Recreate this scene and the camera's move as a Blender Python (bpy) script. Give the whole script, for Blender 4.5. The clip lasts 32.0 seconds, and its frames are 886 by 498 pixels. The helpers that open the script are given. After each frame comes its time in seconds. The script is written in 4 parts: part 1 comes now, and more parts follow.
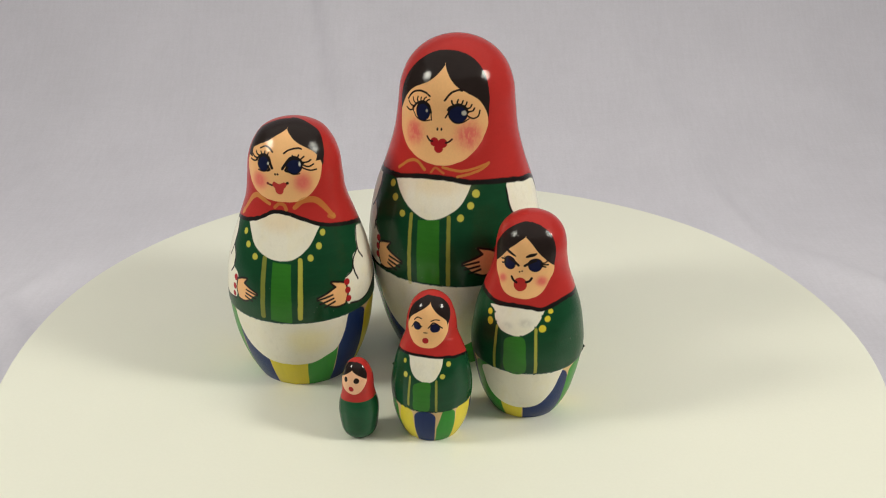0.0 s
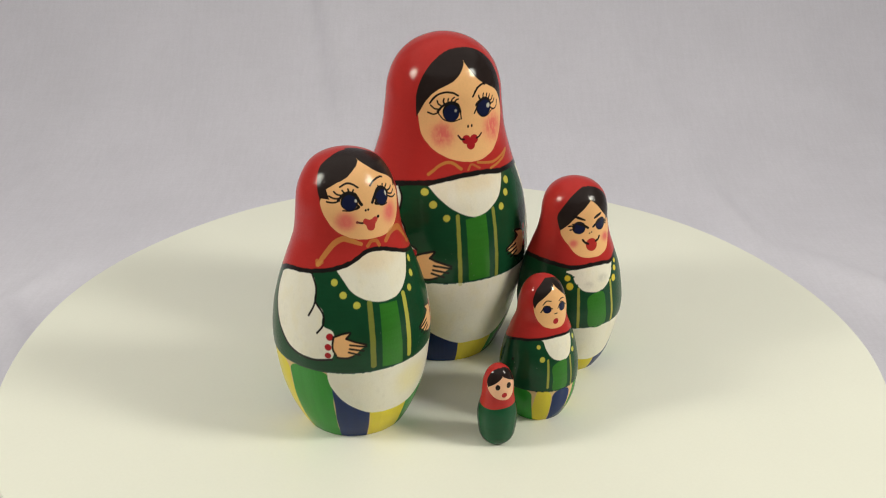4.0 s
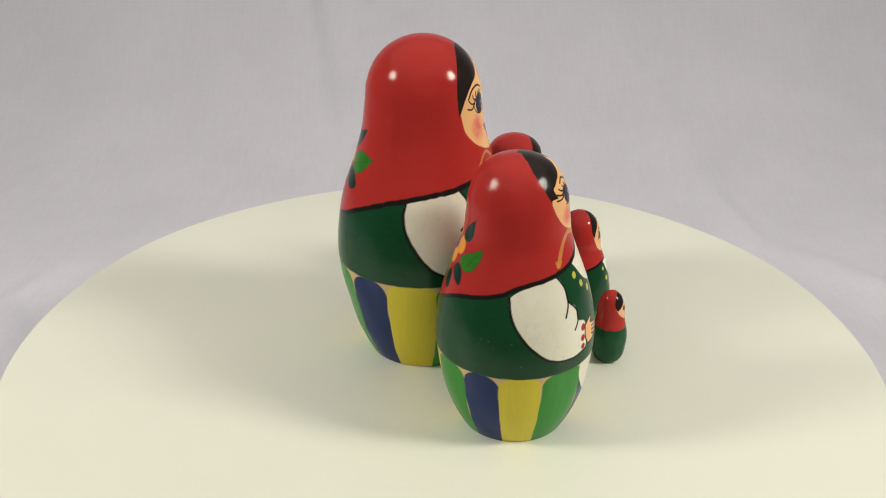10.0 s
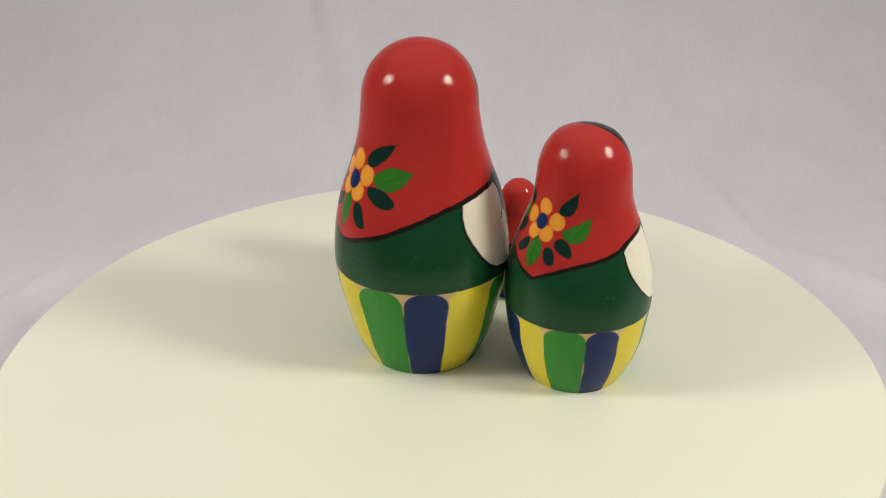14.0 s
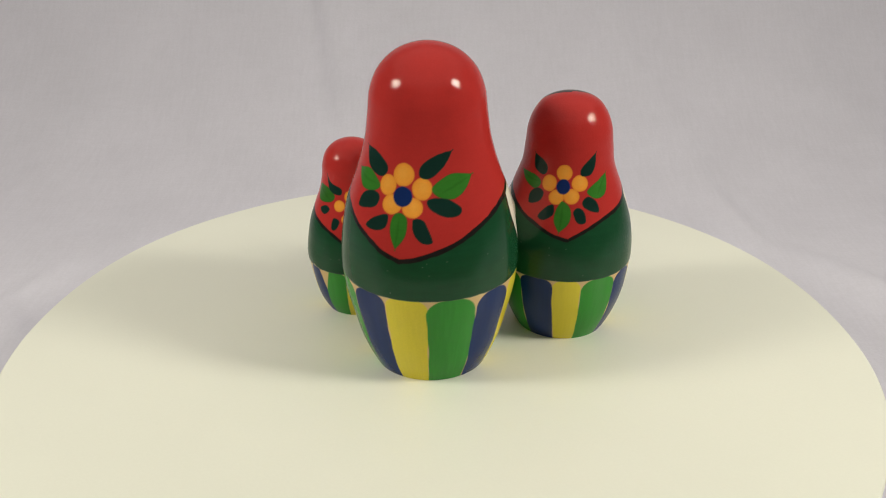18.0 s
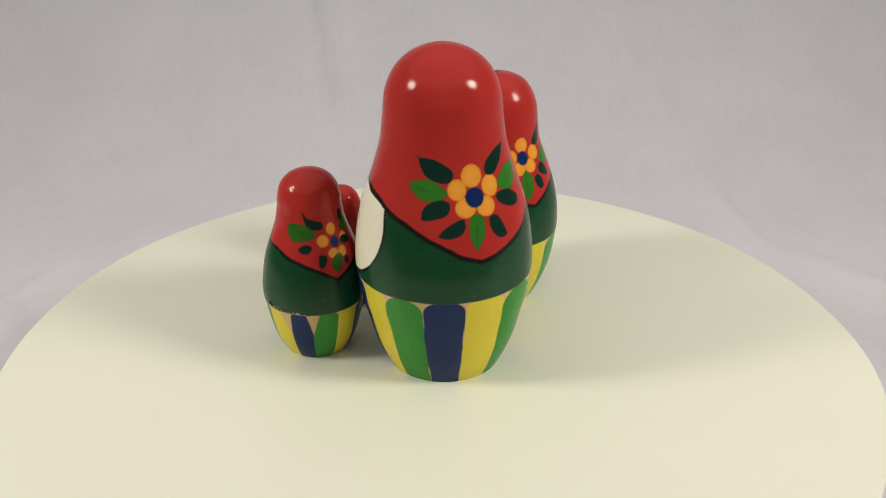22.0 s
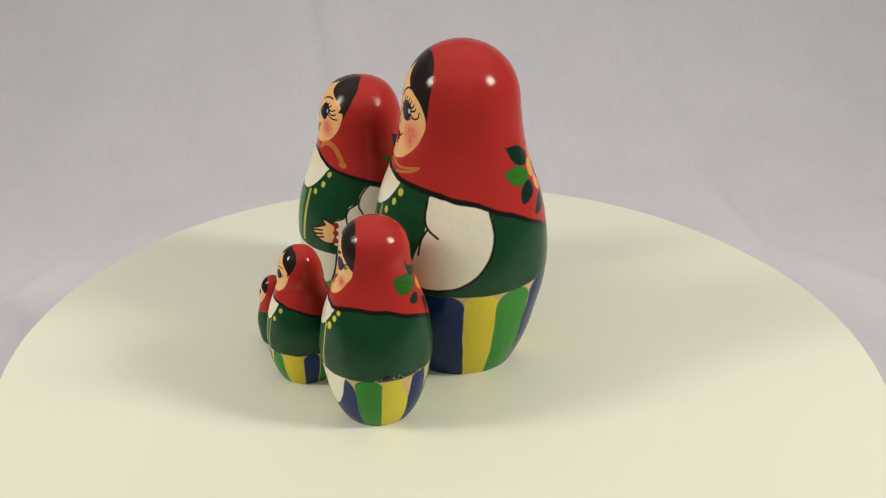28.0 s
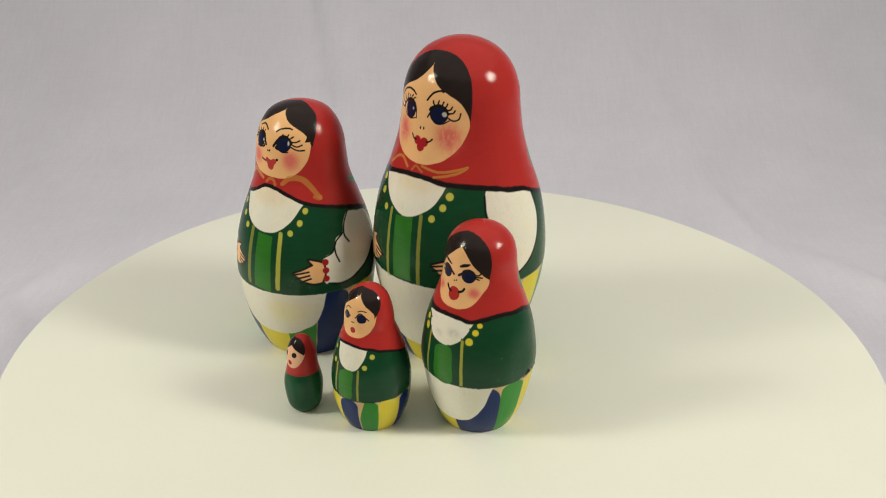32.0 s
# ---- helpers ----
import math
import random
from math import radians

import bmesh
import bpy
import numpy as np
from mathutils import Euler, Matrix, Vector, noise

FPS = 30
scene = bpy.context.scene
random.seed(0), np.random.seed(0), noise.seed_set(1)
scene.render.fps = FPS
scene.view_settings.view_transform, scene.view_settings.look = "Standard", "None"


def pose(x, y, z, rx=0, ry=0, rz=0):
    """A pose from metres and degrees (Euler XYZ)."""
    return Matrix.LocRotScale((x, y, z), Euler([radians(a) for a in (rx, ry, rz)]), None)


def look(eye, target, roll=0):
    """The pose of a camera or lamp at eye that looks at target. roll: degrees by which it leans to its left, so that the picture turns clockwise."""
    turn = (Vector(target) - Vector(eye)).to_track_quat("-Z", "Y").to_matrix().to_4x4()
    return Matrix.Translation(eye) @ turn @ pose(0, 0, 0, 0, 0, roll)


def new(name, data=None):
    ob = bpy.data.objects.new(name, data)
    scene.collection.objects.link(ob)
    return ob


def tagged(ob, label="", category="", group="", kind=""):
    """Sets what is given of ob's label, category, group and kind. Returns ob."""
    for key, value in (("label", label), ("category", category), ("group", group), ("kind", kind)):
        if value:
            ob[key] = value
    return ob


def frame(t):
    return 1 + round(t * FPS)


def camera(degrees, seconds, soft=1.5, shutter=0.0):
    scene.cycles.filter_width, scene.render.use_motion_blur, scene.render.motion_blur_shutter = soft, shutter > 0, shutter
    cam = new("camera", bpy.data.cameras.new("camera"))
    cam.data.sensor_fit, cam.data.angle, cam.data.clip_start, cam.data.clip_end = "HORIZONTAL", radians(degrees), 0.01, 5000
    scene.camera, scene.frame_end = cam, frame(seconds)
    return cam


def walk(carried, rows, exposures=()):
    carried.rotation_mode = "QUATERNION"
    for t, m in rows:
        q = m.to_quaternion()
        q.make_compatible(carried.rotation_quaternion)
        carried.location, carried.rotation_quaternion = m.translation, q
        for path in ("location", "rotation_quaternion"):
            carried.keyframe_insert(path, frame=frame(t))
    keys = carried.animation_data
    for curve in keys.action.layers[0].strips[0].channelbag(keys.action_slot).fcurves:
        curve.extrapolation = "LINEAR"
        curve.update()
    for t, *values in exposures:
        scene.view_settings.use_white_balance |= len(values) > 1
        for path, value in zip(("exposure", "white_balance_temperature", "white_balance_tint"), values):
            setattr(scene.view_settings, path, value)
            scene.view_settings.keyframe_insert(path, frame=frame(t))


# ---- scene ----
cam = camera(49.42, 32.0, soft=1.05)
EYE = (0.0, -0.346, 0.2104)
walk(cam, [(0.0, look(EYE, (0.0019, 0.5543, -0.2247), 0.1)), (32.0, look(EYE, (0.0019, 0.5543, -0.2247), 0.1))],
     exposures=[(0.0, -0.02, 6380, 10), (8.0, 0.0, 6410, 10), (13.0, -0.02, 6510, 10), (18.0, -0.05, 6540, 10), (23.0, -0.06, 6620, 10), (28.0, -0.05, 6620, 10), (30.0, -0.05, 6570, 10), (32.0, -0.03, 6470, 10)])


def turn(t):
    """Degrees that the turntable has turned at t seconds."""
    w = radians(10.539 * t)
    return 10.539 * t - 0.264 * math.sin(w) + 0.328 * (math.cos(w) - 1) - 0.033 * (t / 32) ** 2


# ---- light ----
world = bpy.data.worlds.new("room_air")
world.use_nodes = True
scene.world = world
world.node_tree.nodes["Background"].inputs[0].default_value = (0.75, 0.78, 0.85, 1)
world.node_tree.nodes["Background"].inputs[1].default_value = 0.05


def lamp(name, eye, target, size, watts, colour, spread=180):
    data = bpy.data.lights.new(name, "AREA")
    data.shape, data.size, data.energy, data.color = "DISK", size, watts, colour
    data.spread = radians(spread)
    ob = new(name, data)
    ob.matrix_world = look(eye, target)
    return ob


lamp("side_lamp_west", (-0.65, -0.176, 0.485), (0, 0.0, 0.03), 0.20, 1.60, (1.0, 0.965, 0.825), 130)
lamp("side_lamp_east", (0.63, -0.222, 0.522), (0, 0.0, 0.03), 0.20, 2.10, (1.0, 0.965, 0.825), 130)
# added fill disc without a fixture, stands in for diffuse bounce in the room
lamp("ambient_fill", (0.0, 0.0, 1.68), (0, 0.0, 0), 4.3, 22.0, (1.0, 0.951, 0.866))


# ---- materials ----
def material(name, colour, rough=0.5, metal=0.0, spots=0.06, scale=40.0, bump=0.1, bump_scale=400.0, depth=0.0002, grain=0.0, gloss=0.5, stretch=1.0, weave=0.0, brushed=0.0, coat=0.0, coat_rough=0.06):
    m = bpy.data.materials.new(name)
    m.use_nodes = True
    n, l = m.node_tree.nodes, m.node_tree.links
    b = n["Principled BSDF"]
    b.inputs["Roughness"].default_value, b.inputs["Metallic"].default_value = rough, metal
    tc = n.new("ShaderNodeTexCoord")
    a = n.new("ShaderNodeTexNoise")
    a.inputs["Scale"].default_value, a.inputs["Detail"].default_value = scale, 5
    along = n.new("ShaderNodeMapping")
    along.inputs["Scale"].default_value = (1, 1, stretch)
    l.new(tc.outputs["Object"], along.inputs["Vector"])
    l.new(along.outputs["Vector"], a.inputs["Vector"])
    b.inputs["Specular IOR Level"].default_value = gloss
    b.inputs["Coat Weight"].default_value, b.inputs["Coat Roughness"].default_value = coat, coat_rough
    mix = n.new("ShaderNodeMix")
    mix.data_type, mix.blend_type = "RGBA", "MULTIPLY"
    mix.inputs["Factor"].default_value = 1.0
    ramp = n.new("ShaderNodeMapRange")
    ramp.inputs["From Min"].default_value, ramp.inputs["From Max"].default_value = 0.3, 0.7
    ramp.inputs["To Min"].default_value, ramp.inputs["To Max"].default_value = 1 - spots, 1.0
    l.new(a.outputs["Fac"], ramp.inputs["Value"])
    if colour is None:
        src = n.new("ShaderNodeVertexColor")
        src.layer_name = "paint"
        l.new(src.outputs["Color"], mix.inputs["A"])
    else:
        mix.inputs["A"].default_value = (*colour, 1)
    l.new(ramp.outputs["Result"], mix.inputs["B"])
    l.new(mix.outputs["Result"], b.inputs["Base Color"])
    f = n.new("ShaderNodeTexNoise")
    f.inputs["Scale"].default_value, f.inputs["Detail"].default_value = bump_scale, 3
    l.new(tc.outputs["Object"], f.inputs["Vector"])
    bu = n.new("ShaderNodeBump")
    l.new(bu.outputs["Normal"], b.inputs["Coat Normal"])
    bu.inputs["Strength"].default_value, bu.inputs["Distance"].default_value = bump, depth
    if brushed:                                             # shallow ridges of the brush and dimples under the varnish
        ridge = n.new("ShaderNodeTexNoise")
        ridge.inputs["Scale"].default_value, ridge.inputs["Detail"].default_value = brushed, 2
        along_ridge = n.new("ShaderNodeMapping")
        along_ridge.inputs["Scale"].default_value = (1, 1, 0.3)
        l.new(tc.outputs["Object"], along_ridge.inputs["Vector"])
        l.new(along_ridge.outputs["Vector"], ridge.inputs["Vector"])
        tall = n.new("ShaderNodeMath")
        tall.operation, tall.inputs[1].default_value = "MULTIPLY_ADD", 0.6
        l.new(ridge.outputs["Fac"], tall.inputs[0])
        l.new(f.outputs["Fac"], tall.inputs[2])
        l.new(tall.outputs["Value"], bu.inputs["Height"])
    else:
        l.new(f.outputs["Fac"], bu.inputs["Height"])
    l.new(bu.outputs["Normal"], b.inputs["Normal"])
    if grain:
        fine = n.new("ShaderNodeMapRange")
        fine.inputs["From Min"].default_value, fine.inputs["From Max"].default_value = 0.3, 0.7
        fine.inputs["To Min"].default_value, fine.inputs["To Max"].default_value = 1 - grain, 1.0
        l.new(f.outputs["Fac"], fine.inputs["Value"])
        both_noises = n.new("ShaderNodeMath")
        both_noises.operation = "MULTIPLY"
        l.new(ramp.outputs["Result"], both_noises.inputs[0])
        l.new(fine.outputs["Result"], both_noises.inputs[1])
        l.new(both_noises.outputs["Value"], mix.inputs["B"])
    if weave:
        last = mix.inputs["B"].links[0].from_socket
        for threads, deep in (((340, 50, 50), weave), ((50, 300, 300), weave * 0.6)):
            lay = n.new("ShaderNodeMapping")
            lay.inputs["Scale"].default_value = threads
            yarn = n.new("ShaderNodeTexNoise")
            yarn.inputs["Scale"].default_value, yarn.inputs["Detail"].default_value = 1.0, 4
            level, times = n.new("ShaderNodeMapRange"), n.new("ShaderNodeMath")
            times.operation = "MULTIPLY"
            level.inputs["From Min"].default_value, level.inputs["From Max"].default_value = 0.3, 0.7
            level.inputs["To Min"].default_value, level.inputs["To Max"].default_value = 1 - deep, 1.0
            l.new(tc.outputs["Object"], lay.inputs["Vector"])
            l.new(lay.outputs["Vector"], yarn.inputs["Vector"])
            l.new(yarn.outputs["Fac"], level.inputs["Value"])
            l.new(last, times.inputs[0])
            l.new(level.outputs["Result"], times.inputs[1])
            last = times.outputs["Value"]
        l.new(last, mix.inputs["B"])
    return m


BOARD = material("white_board", (0.839, 0.846, 0.744), 0.34, spots=0.025, scale=14, bump=0.12, bump_scale=900, grain=0.015)
CLOTH = material("white_cotton", (0.752, 0.738, 0.826), 0.9, spots=0.05, scale=16, bump=0.3, bump_scale=600, depth=0.0004, grain=0.04, weave=0.034)
PLASTER = material("wall_paint", (0.40, 0.40, 0.395), 0.9, spots=0.04, scale=3)
WOODEN = material("table_wood", (0.30, 0.19, 0.11), 0.5, spots=0.3, scale=9)
PLASTIC = material("dark_plastic", (0.05, 0.05, 0.05), 0.4)
LACQUER = material("glossy_lacquered_paint", None, 0.27, spots=0.015, scale=420, bump=0.2, bump_scale=1500, depth=0.0002, grain=0.05, gloss=0.02, stretch=0.12, brushed=420, coat=0.42)
SATIN = material("satin_lacquered_paint", None, 0.30, spots=0.015, scale=420, bump=0.37, bump_scale=1400, depth=0.0002, grain=0.03, gloss=0.04, stretch=0.12, brushed=380, coat=0.40, coat_rough=0.07)


def part(name, bm, mat, parent=None, label=""):
    me = bpy.data.meshes.new(name)
    bm.to_mesh(me)
    bm.free()
    me.materials.append(mat)
    ob = new(name, me)
    ob.parent = parent
    if label:
        ob["label"] = label
    return ob


def box(x0, y0, z0, x1, y1, z1, bevel=0.0):
    bm = bmesh.new()
    bmesh.ops.create_cube(bm, size=1, matrix=Matrix.LocRotScale(((x0 + x1) / 2, (y0 + y1) / 2, (z0 + z1) / 2), None, (x1 - x0, y1 - y0, z1 - z0)))
    if bevel:
        bmesh.ops.bevel(bm, geom=bm.edges[:], offset=bevel, segments=2, affect="EDGES")
    return bm


# ---- room ----
TABLE = -0.085      # height of the table's top under the disc
FLOOR, CEIL = TABLE - 0.74, 1.70
tagged(part("floor", box(-2.3, -2.3, FLOOR - 0.1, 2.3, 2.3, FLOOR), WOODEN), "brown wooden floor of the plain room", "floor", kind="structure")
tagged(part("ceiling", box(-2.3, -2.3, CEIL, 2.3, 2.3, CEIL + 0.1), PLASTER), "plain white painted ceiling", "ceiling", kind="structure")
for nm, b in (("wall_north", (-2.3, 2.2, 2.3, 2.3)), ("wall_south", (-2.3, -2.3, 2.3, -2.2)), ("wall_west", (-2.3, -2.2, -2.2, 2.2)), ("wall_east", (2.2, -2.2, 2.3, 2.2))):
    tagged(part(nm, box(b[0], b[1], FLOOR, b[2], b[3], CEIL), PLASTER), "plain pale painted room wall", "wall", kind="structure")

table = tagged(new("table"), "brown wooden table under the white cloth", "table")
table.location = (0, 0.1, FLOOR)
part("tabletop", box(-0.75, -0.80, 0.705, 0.75, 0.66, 0.737, 0.004), WOODEN, table)
for x in (-0.68, 0.68):
    for y in (-0.73, 0.59):
        part("leg", box(x - 0.03, y - 0.03, 0.0, x + 0.03, y + 0.03, 0.705, 0.004), WOODEN, table)


def grid_mesh(name, pts, nu, nv, mat, closed=False):
    """A sheet of nu by nv points."""
    i = np.arange(nu * nv).reshape(nu, nv)
    q = np.stack([i[:-1, :-1], i[1:, :-1], i[1:, 1:], i[:-1, 1:]], -1).reshape(-1, 4)
    if closed:
        w = np.stack([i[-1, :-1], i[0, :-1], i[0, 1:], i[-1, 1:]], -1)
        q = np.concatenate([q, w])
    me = bpy.data.meshes.new(name)
    me.vertices.add(len(pts))
    me.vertices.foreach_set("co", pts.astype(np.float32).ravel())
    me.loops.add(q.size)
    me.loops.foreach_set("vertex_index", q.astype(np.int32).ravel())
    me.polygons.add(len(q))
    me.polygons.foreach_set("loop_start", np.arange(0, q.size, 4, dtype=np.int32))
    me.polygons.foreach_set("use_smooth", np.ones(len(q), dtype=bool))
    me.update(calc_edges=True)
    me.materials.append(mat)
    return me


def backdrop():
    """White cotton cloth: flat on the table, sweeping up behind the turntable."""
    nu, nv = 641, 341
    x = np.linspace(-0.95, 0.95, nu)[:, None]
    s = np.linspace(0, 1, nv)[None, :]
    L = s * 1.64 + 0.11                                 # length along the cloth
    flat, R = 0.66, 0.34
    a = np.clip((L - flat) / R, 0, math.pi / 2)
    up = np.maximum(L - flat - R * math.pi / 2, 0)
    y = np.where(L < flat, L, flat + R * np.sin(a)) - 0.36
    z = TABLE + 0.0015 + np.where(L < flat, 0, R * (1 - np.cos(a)) + up)
    ny, nz = -np.sin(a), np.cos(a)
    sway = np.clip((L - 0.5) / 0.35, 0, 1)
    d = sway * (0.006 * np.sin(7.3 * x + 1.5 * L + 0.6) + 0.0025 * np.sin(17 * x - 3.1 * L) + 0.001 * np.sin(39 * x + 2.2 * L))
    for x0, l0, slope, wide, high, start, end in (
            (-0.098, 0.814, -0.175, 0.009, -0.003, 0.78, 1.3), (-0.078, 0.814, -0.165, 0.017, 0.0042, 0.76, 1.3), (0.190, 0.80, -0.25, 0.030, 0.0050, 0.68, 0.98),
            (0.212, 0.665, -0.13, 0.012, 0.006, 0.60, 0.74), (0.144, 0.949, -0.10, 0.020, 0.0045, 0.84, 1.3), (0.285, 0.545, -0.62, 0.016, 0.0055, 0.46, 0.62), (-0.262, 0.55, 0.25, 0.010, 0.003, 0.44, 0.62),
            (-0.250, 0.50, -0.75, 0.012, 0.003, 0.44, 0.59), (-0.32, 0.74, 0.30, 0.022, 0.0016, 0.59, 1.0), (0.36, 0.79, -0.3, 0.022, 0.002, 0.54, 1.1)):
        fade = np.clip((L - start) / 0.06, 0, 1) * np.clip((end - L) / 0.06, 0, 1)
        d = d + high * fade * np.exp(-(((x - x0 - slope * (L - l0)) / wide) ** 2))
    d = d + 0.004 * sway + 0.003 * np.clip((L - 0.36) / 0.1, 0, 1)
    X = x + 0 * s
    pts = np.stack([X, y + ny * d + 0 * x, z + nz * d + 0 * x], -1).reshape(-1, 3)
    ob = new("backdrop", grid_mesh("backdrop", pts, nu, nv, CLOTH))
    ob.modifiers.new("thickness", "SOLIDIFY").thickness = -0.0008
    return tagged(ob, "white cotton cloth sweeping up behind the turntable", "backdrop", kind="structure")


backdrop()

# ---- turntable ----
DISC_R = 0.1755


def disc():
    n = 256
    bm = bmesh.new()
    ring = []
    for k, (dr, z) in enumerate(((-0.0005, 0.0), (0.0, -0.0005), (0.0, -0.0045), (-0.0005, -0.005))):
        row = []
        for i in range(n):
            p = 2 * math.pi * i / n
            r = DISC_R + dr + 0.0011 * math.cos(p + 0.42) + 0.0004 * math.sin(2 * p) + 0.0004 * math.cos(4 * p + 3.5) + 0.0003 * math.cos(9 * p)
            row.append(bm.verts.new((r * math.cos(p), r * math.sin(p), z)))
        ring.append(row)
    for a, b in zip(ring, ring[1:]):
        for i in range(n):
            bm.faces.new((a[i], b[i], b[(i + 1) % n], a[(i + 1) % n])).smooth = False
    bm.faces.new(ring[0])
    bm.faces.new(ring[-1][::-1])
    bm.normal_update()
    return bm


turntable = tagged(new("turntable"), "turntable with a round matt white board on a low base", "turntable")
turntable.location = (0, 0, TABLE + 0.0015)
platter = part("platter", disc(), BOARD, turntable, "round matt white board with a hand-cut edge")
platter.location = (0, 0, -TABLE - 0.0015)
bm = bmesh.new()
bmesh.ops.create_cone(bm, cap_ends=True, segments=64, radius1=0.085, radius2=0.08, depth=-TABLE - 0.0065, matrix=pose(0, 0, (-TABLE - 0.0065) / 2))
part("base", bm, PLASTIC, turntable, "low dark round motor base")

# ---- nesting dolls ----
STOPS = np.array([0, .04, .1, .18, .27, .36, .45, .54, .63, .72, .8, .87, .93, .97, 1.0])


def rounded(h, radii):
    """Radius of a turned body at the heights h (0 to 1), smooth in its square."""
    x, y = STOPS, np.array(radii) ** 2
    s, d = np.diff(x), np.diff(y) / np.diff(x)
    m = np.concatenate([[d[0]], (d[:-1] * s[1:] + d[1:] * s[:-1]) / (x[2:] - x[:-2]), [d[-1]]])
    k = np.clip(np.searchsorted(x, h) - 1, 0, len(x) - 2)
    t = np.clip((h - x[k]) / s[k], 0, 1)
    v = (2 * t**3 - 3 * t**2 + 1) * y[k] + (t**3 - 2 * t**2 + t) * s[k] * m[k] + (3 * t**2 - 2 * t**3) * y[k + 1] + (t**3 - t**2) * s[k] * m[k + 1]
    return np.sqrt(np.maximum(v, 0))


RED, CRIMSON = (0.46, 0.032, 0.028), (0.41, 0.018, 0.024)
GREEN, LEAF, LEAFDARK = (0.009, 0.061, 0.025), (0.036, 0.188, 0.022), (0.006, 0.030, 0.023)
YELLOW, BLUE, WHITE = (0.74, 0.62, 0.05), (0.007, 0.025, 0.120), (0.87, 0.835, 0.71)
SKIN, HAIR, INK = (0.90, 0.514, 0.230), (0.022, 0.015, 0.014), (0.014, 0.012, 0.012)
ORANGE, PINK, OCHRE = (0.86, 0.35, 0.045), (0.78, 0.14, 0.13), (0.58, 0.29, 0.06)
LEAFDIM = (0.03, 0.135, 0.018)
GRASS = (0.036, 0.262, 0.032)
BARE, IRIS, LIME = (0.66, 0.47, 0.23), (0.009, 0.013, 0.048), (0.56, 0.54, 0.085)


class Coat:
    """Paint on a turned body: a is the angle from the doll's front in degrees, h the height from 0 to 1."""

    def __init__(self, height, radii, cell):
        self.H, self.radii = height, radii
        hh = np.linspace(0, 1, 1500)
        rr = rounded(hh, radii) * height
        arc = np.concatenate([[0], np.cumsum(np.hypot(np.diff(hh) * height, np.diff(rr)))])
        density = np.where((hh > 0.66) & (hh < 0.96), 1.35, 0.88)                    # finer where the face is
        steps = np.concatenate([[0], np.cumsum(np.diff(arc) * density[1:])])
        nv = int(steps[-1] / cell)
        self.h = np.interp(np.linspace(0, steps[-1], nv), steps, hh)
        wide = rr.max()
        turns = []
        for a0, a1, k in ((-52, 52, 0.66), (52, 90, 1.1), (90, 270, 1.6), (270, 308, 1.1)):
            turns.append(np.linspace(a0, a1, int(radians(a1 - a0) * wide / (cell * k)), endpoint=False))
        self.a = np.concatenate(turns)
        self.A, self.Hh = np.meshgrid((self.a + 180) % 360 - 180, self.h, indexing="ij")
        self.col = np.zeros((*self.A.shape, 3))
        self.cell = cell
        self.out = np.zeros(self.A.shape)
        self.ease, self.brush = (0, 0, 1), 1.0
        fine, tall = int(2 * math.pi * wide / 0.0021), int(height / 0.0021)
        self.wx, self.wy = (0.00016 * (self.mottle(fine, tall, k) - 0.5) for k in (11, 12))     # unsteady brush

    def mottle(self, round_cells, up_cells, seed):
        """Smooth noise from 0 to 1 with so many cells round the body and up it."""
        g = np.random.RandomState(seed).rand(round_cells, up_cells + 2)
        x, y = (self.A + 180) / 360 * round_cells, self.Hh * up_cells
        i, j = np.floor(x).astype(int), np.floor(y).astype(int)
        u, v = x - i, y - j
        u, v = u * u * (3 - 2 * u), v * v * (3 - 2 * v)
        i0, i1 = i % round_cells, (i + 1) % round_cells
        return (g[i0, j] * (1 - u) + g[i1, j] * u) * (1 - v) + (g[i0, j + 1] * (1 - u) + g[i1, j + 1] * u) * v

    def strokes(self, seam, seed, amount=0.09):
        """Uneven paint: strokes up and down the skirt, round the body above it."""
        m = self.H * 1000
        up = self.mottle(int(2.2 * m), max(int(m / 9), 3), seed) * 0.65 + self.mottle(int(0.9 * m), max(int(m / 14), 3), seed + 1) * 0.35
        level = self.mottle(int(m / 3.2), int(1.5 * m), seed + 2) * 0.5 + self.mottle(int(m / 2.2), int(m / 2.6), seed + 3) * 0.5
        low = np.clip(0.5 + ((seam or 0) - self.Hh) * self.H / 0.0004, 0, 1)
        pale = np.clip(self.col[..., 0] * 1.5, 0, 0.65) + np.clip(self.col[..., 2] * 2 - 0.2, 0, 0.3)               # thin paint shows on the dark colours most
        n = (low * up + (1 - low) * level - 0.5) * 2 * (1 - pale)
        self.col = np.clip(self.col * (1 + amount * n)[..., None], 0, 1)

    def flat(self, a0, h0):
        """Millimetres round a point of the body."""
        r = float(rounded(np.array([h0]), self.radii)[0]) * self.H
        e = 0.004
        r2 = rounded(np.array([h0 - e, h0 + e]), self.radii) * self.H
        stretch = math.hypot(1.0, float(r2[1] - r2[0]) / (2 * e * self.H))
        return r * math.pi / 180, self.H * min(stretch, 2.5)

    def blur(self, pts):
        """Softness of a brush edge: finer on the face."""
        a, h = np.array(pts, dtype=float).mean(0)
        side = abs((a + 180) % 360 - 180)
        return self.cell * (1.9 if side > 80 else 0.75 if h > 0.66 and side < 52 else 1.2)

    def lay(self, mask, colour, window=None):
        m = np.clip(mask, 0, 1)[..., None]
        c = np.array(colour)
        at = (slice(None), slice(None)) if window is None else window
        if colour in (LEAF, LEAFDARK, LEAFDIM):                     # thin green over red dries dark at the rim
            self.col[at] = np.maximum(self.col[at], 1e-4) ** (1 - m) * c ** m
        else:
            self.col[at] = self.col[at] * (1 - m) + c * m

